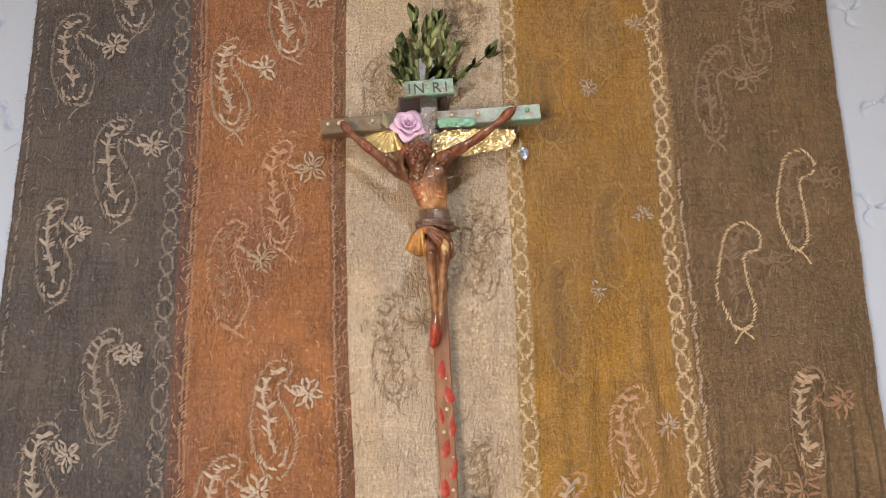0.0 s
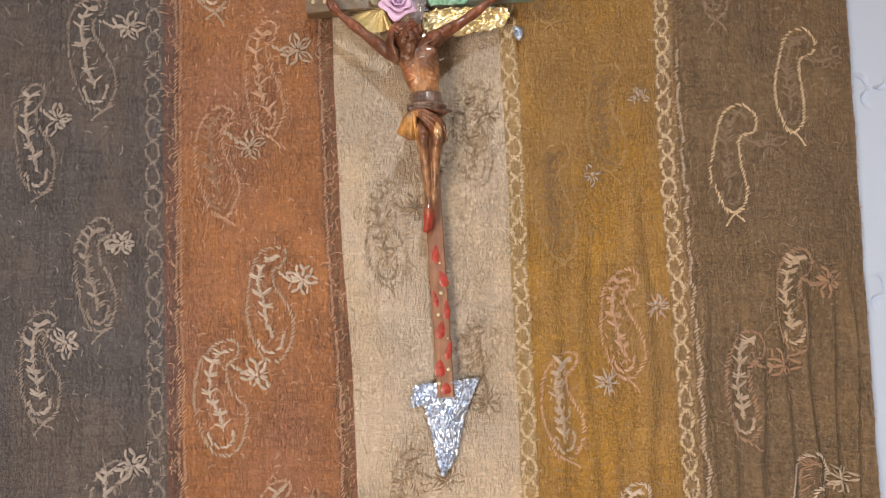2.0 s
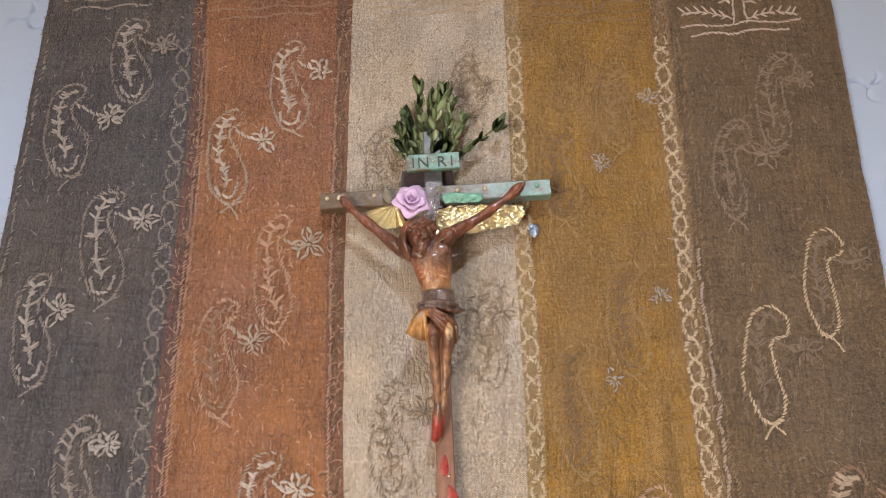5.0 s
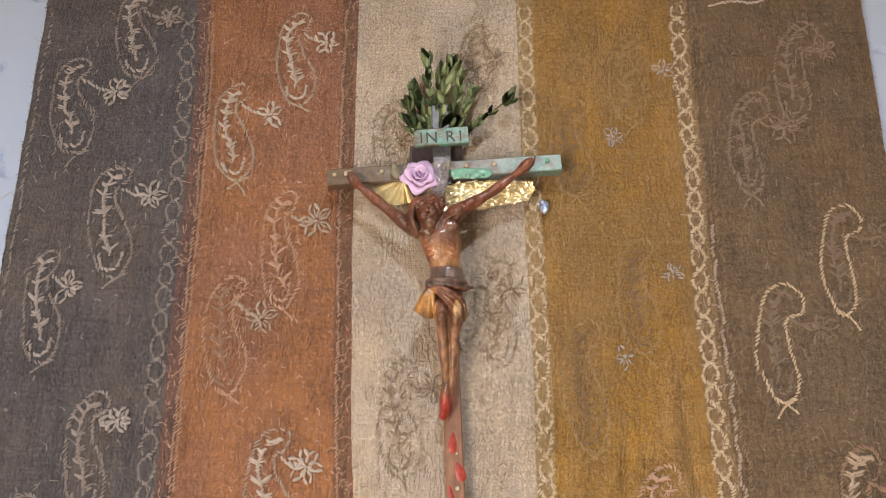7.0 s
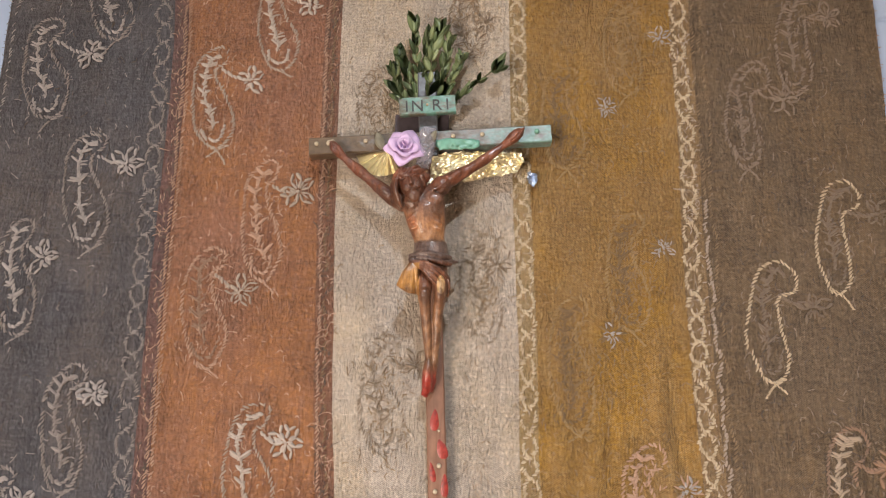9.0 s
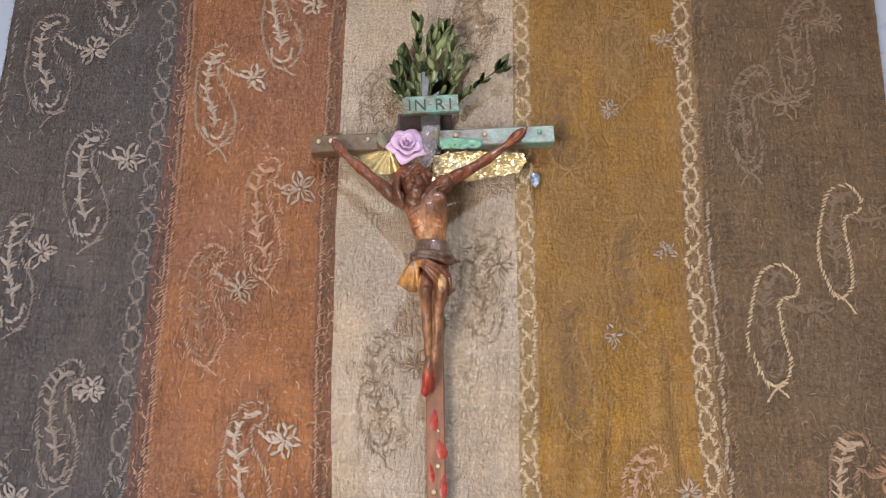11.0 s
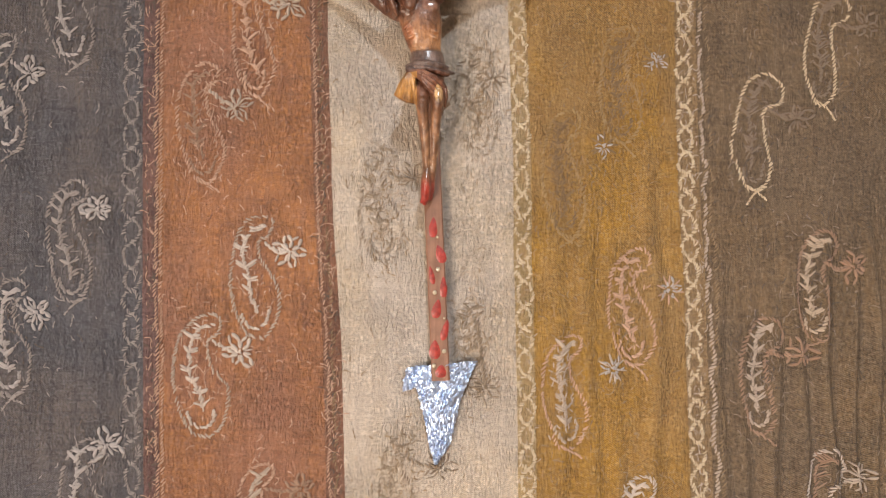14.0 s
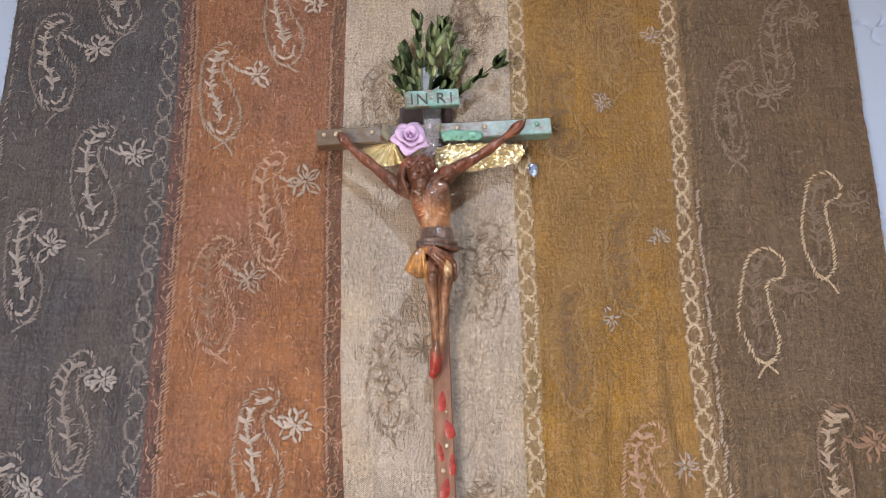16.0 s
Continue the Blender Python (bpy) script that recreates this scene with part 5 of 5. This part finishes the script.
LEAVES = [leaf_mesh(0.018, 0.0078, 0.3), leaf_mesh(0.015, 0.0072, -0.25), leaf_mesh(0.0195, 0.0074, 0.1), leaf_mesh(0.0135, 0.0070, 0.4)]
STEMS = (((-0.022, 1.690), (-0.033, 1.725), (-0.043, 1.752)), ((-0.019, 1.690), (-0.026, 1.745), (-0.029, 1.779)), ((-0.015, 1.690), (-0.012, 1.745), (-0.004, 1.776)),
         ((-0.010, 1.690), (0.004, 1.722), (0.015, 1.748)), ((-0.006, 1.690), (0.018, 1.712), (0.050, 1.738)), ((-0.026, 1.690), (-0.040, 1.708), (-0.046, 1.728)),
         ((-0.016, 1.690), (-0.018, 1.745), (-0.014, 1.772)), ((-0.012, 1.690), (-0.003, 1.728), (0.006, 1.765)))
for n_stem, line in enumerate(STEMS):
    pts = smooth_line([(p[0], p[1]) for p in line], 5)
    depth = 0.676 - 0.004 * (n_stem % 3)
    bm = bmesh.new()
    tube(bm, [(x, depth - 0.010 * (i / len(pts)), z, 0.0008, 0.0008) for i, (x, z) in enumerate(pts)], 6)
    part("stem", bm, STEM, sprig, "", True)
    sparse = n_stem == 4
    for i in range(2, len(pts)):
        for side in (-1, 1):
            if rng.random() < (0.16 if sparse else 0.06):
                continue
            x, z = pts[i]
            d = (pts[i][0] - pts[i - 1][0], pts[i][1] - pts[i - 1][1])
            lean = math.degrees(math.atan2(d[0], d[1])) + side * rng.uniform(6, 30)
            size = rng.uniform(0.75, 1.1) * (0.90 if sparse else 1.0)
            ob = new("leaf", LEAVES[rng.randrange(4)])
            ob.parent = sprig
            ob.matrix_parent_inverse = Matrix.Translation(-Vector(sprig.location))
            ob.matrix_basis = pose(x, depth - 0.010 * i / len(pts) - 0.002, z, rng.uniform(-4, 24), lean, rng.uniform(-50, 50)) @ Matrix.Diagonal((size, size, size, 1))
    x, z = pts[-1]
    for a in (-12, 14):
        ob = new("leaf", LEAVES[n_stem % 4])
        ob.parent = sprig
        ob.matrix_parent_inverse = Matrix.Translation(-Vector(sprig.location))
        ob.matrix_basis = pose(x, depth - 0.012, z - 0.004, 8, a + (50 if sparse else 0), a) @ Matrix.Diagonal((0.8, 0.8, 0.8, 1))
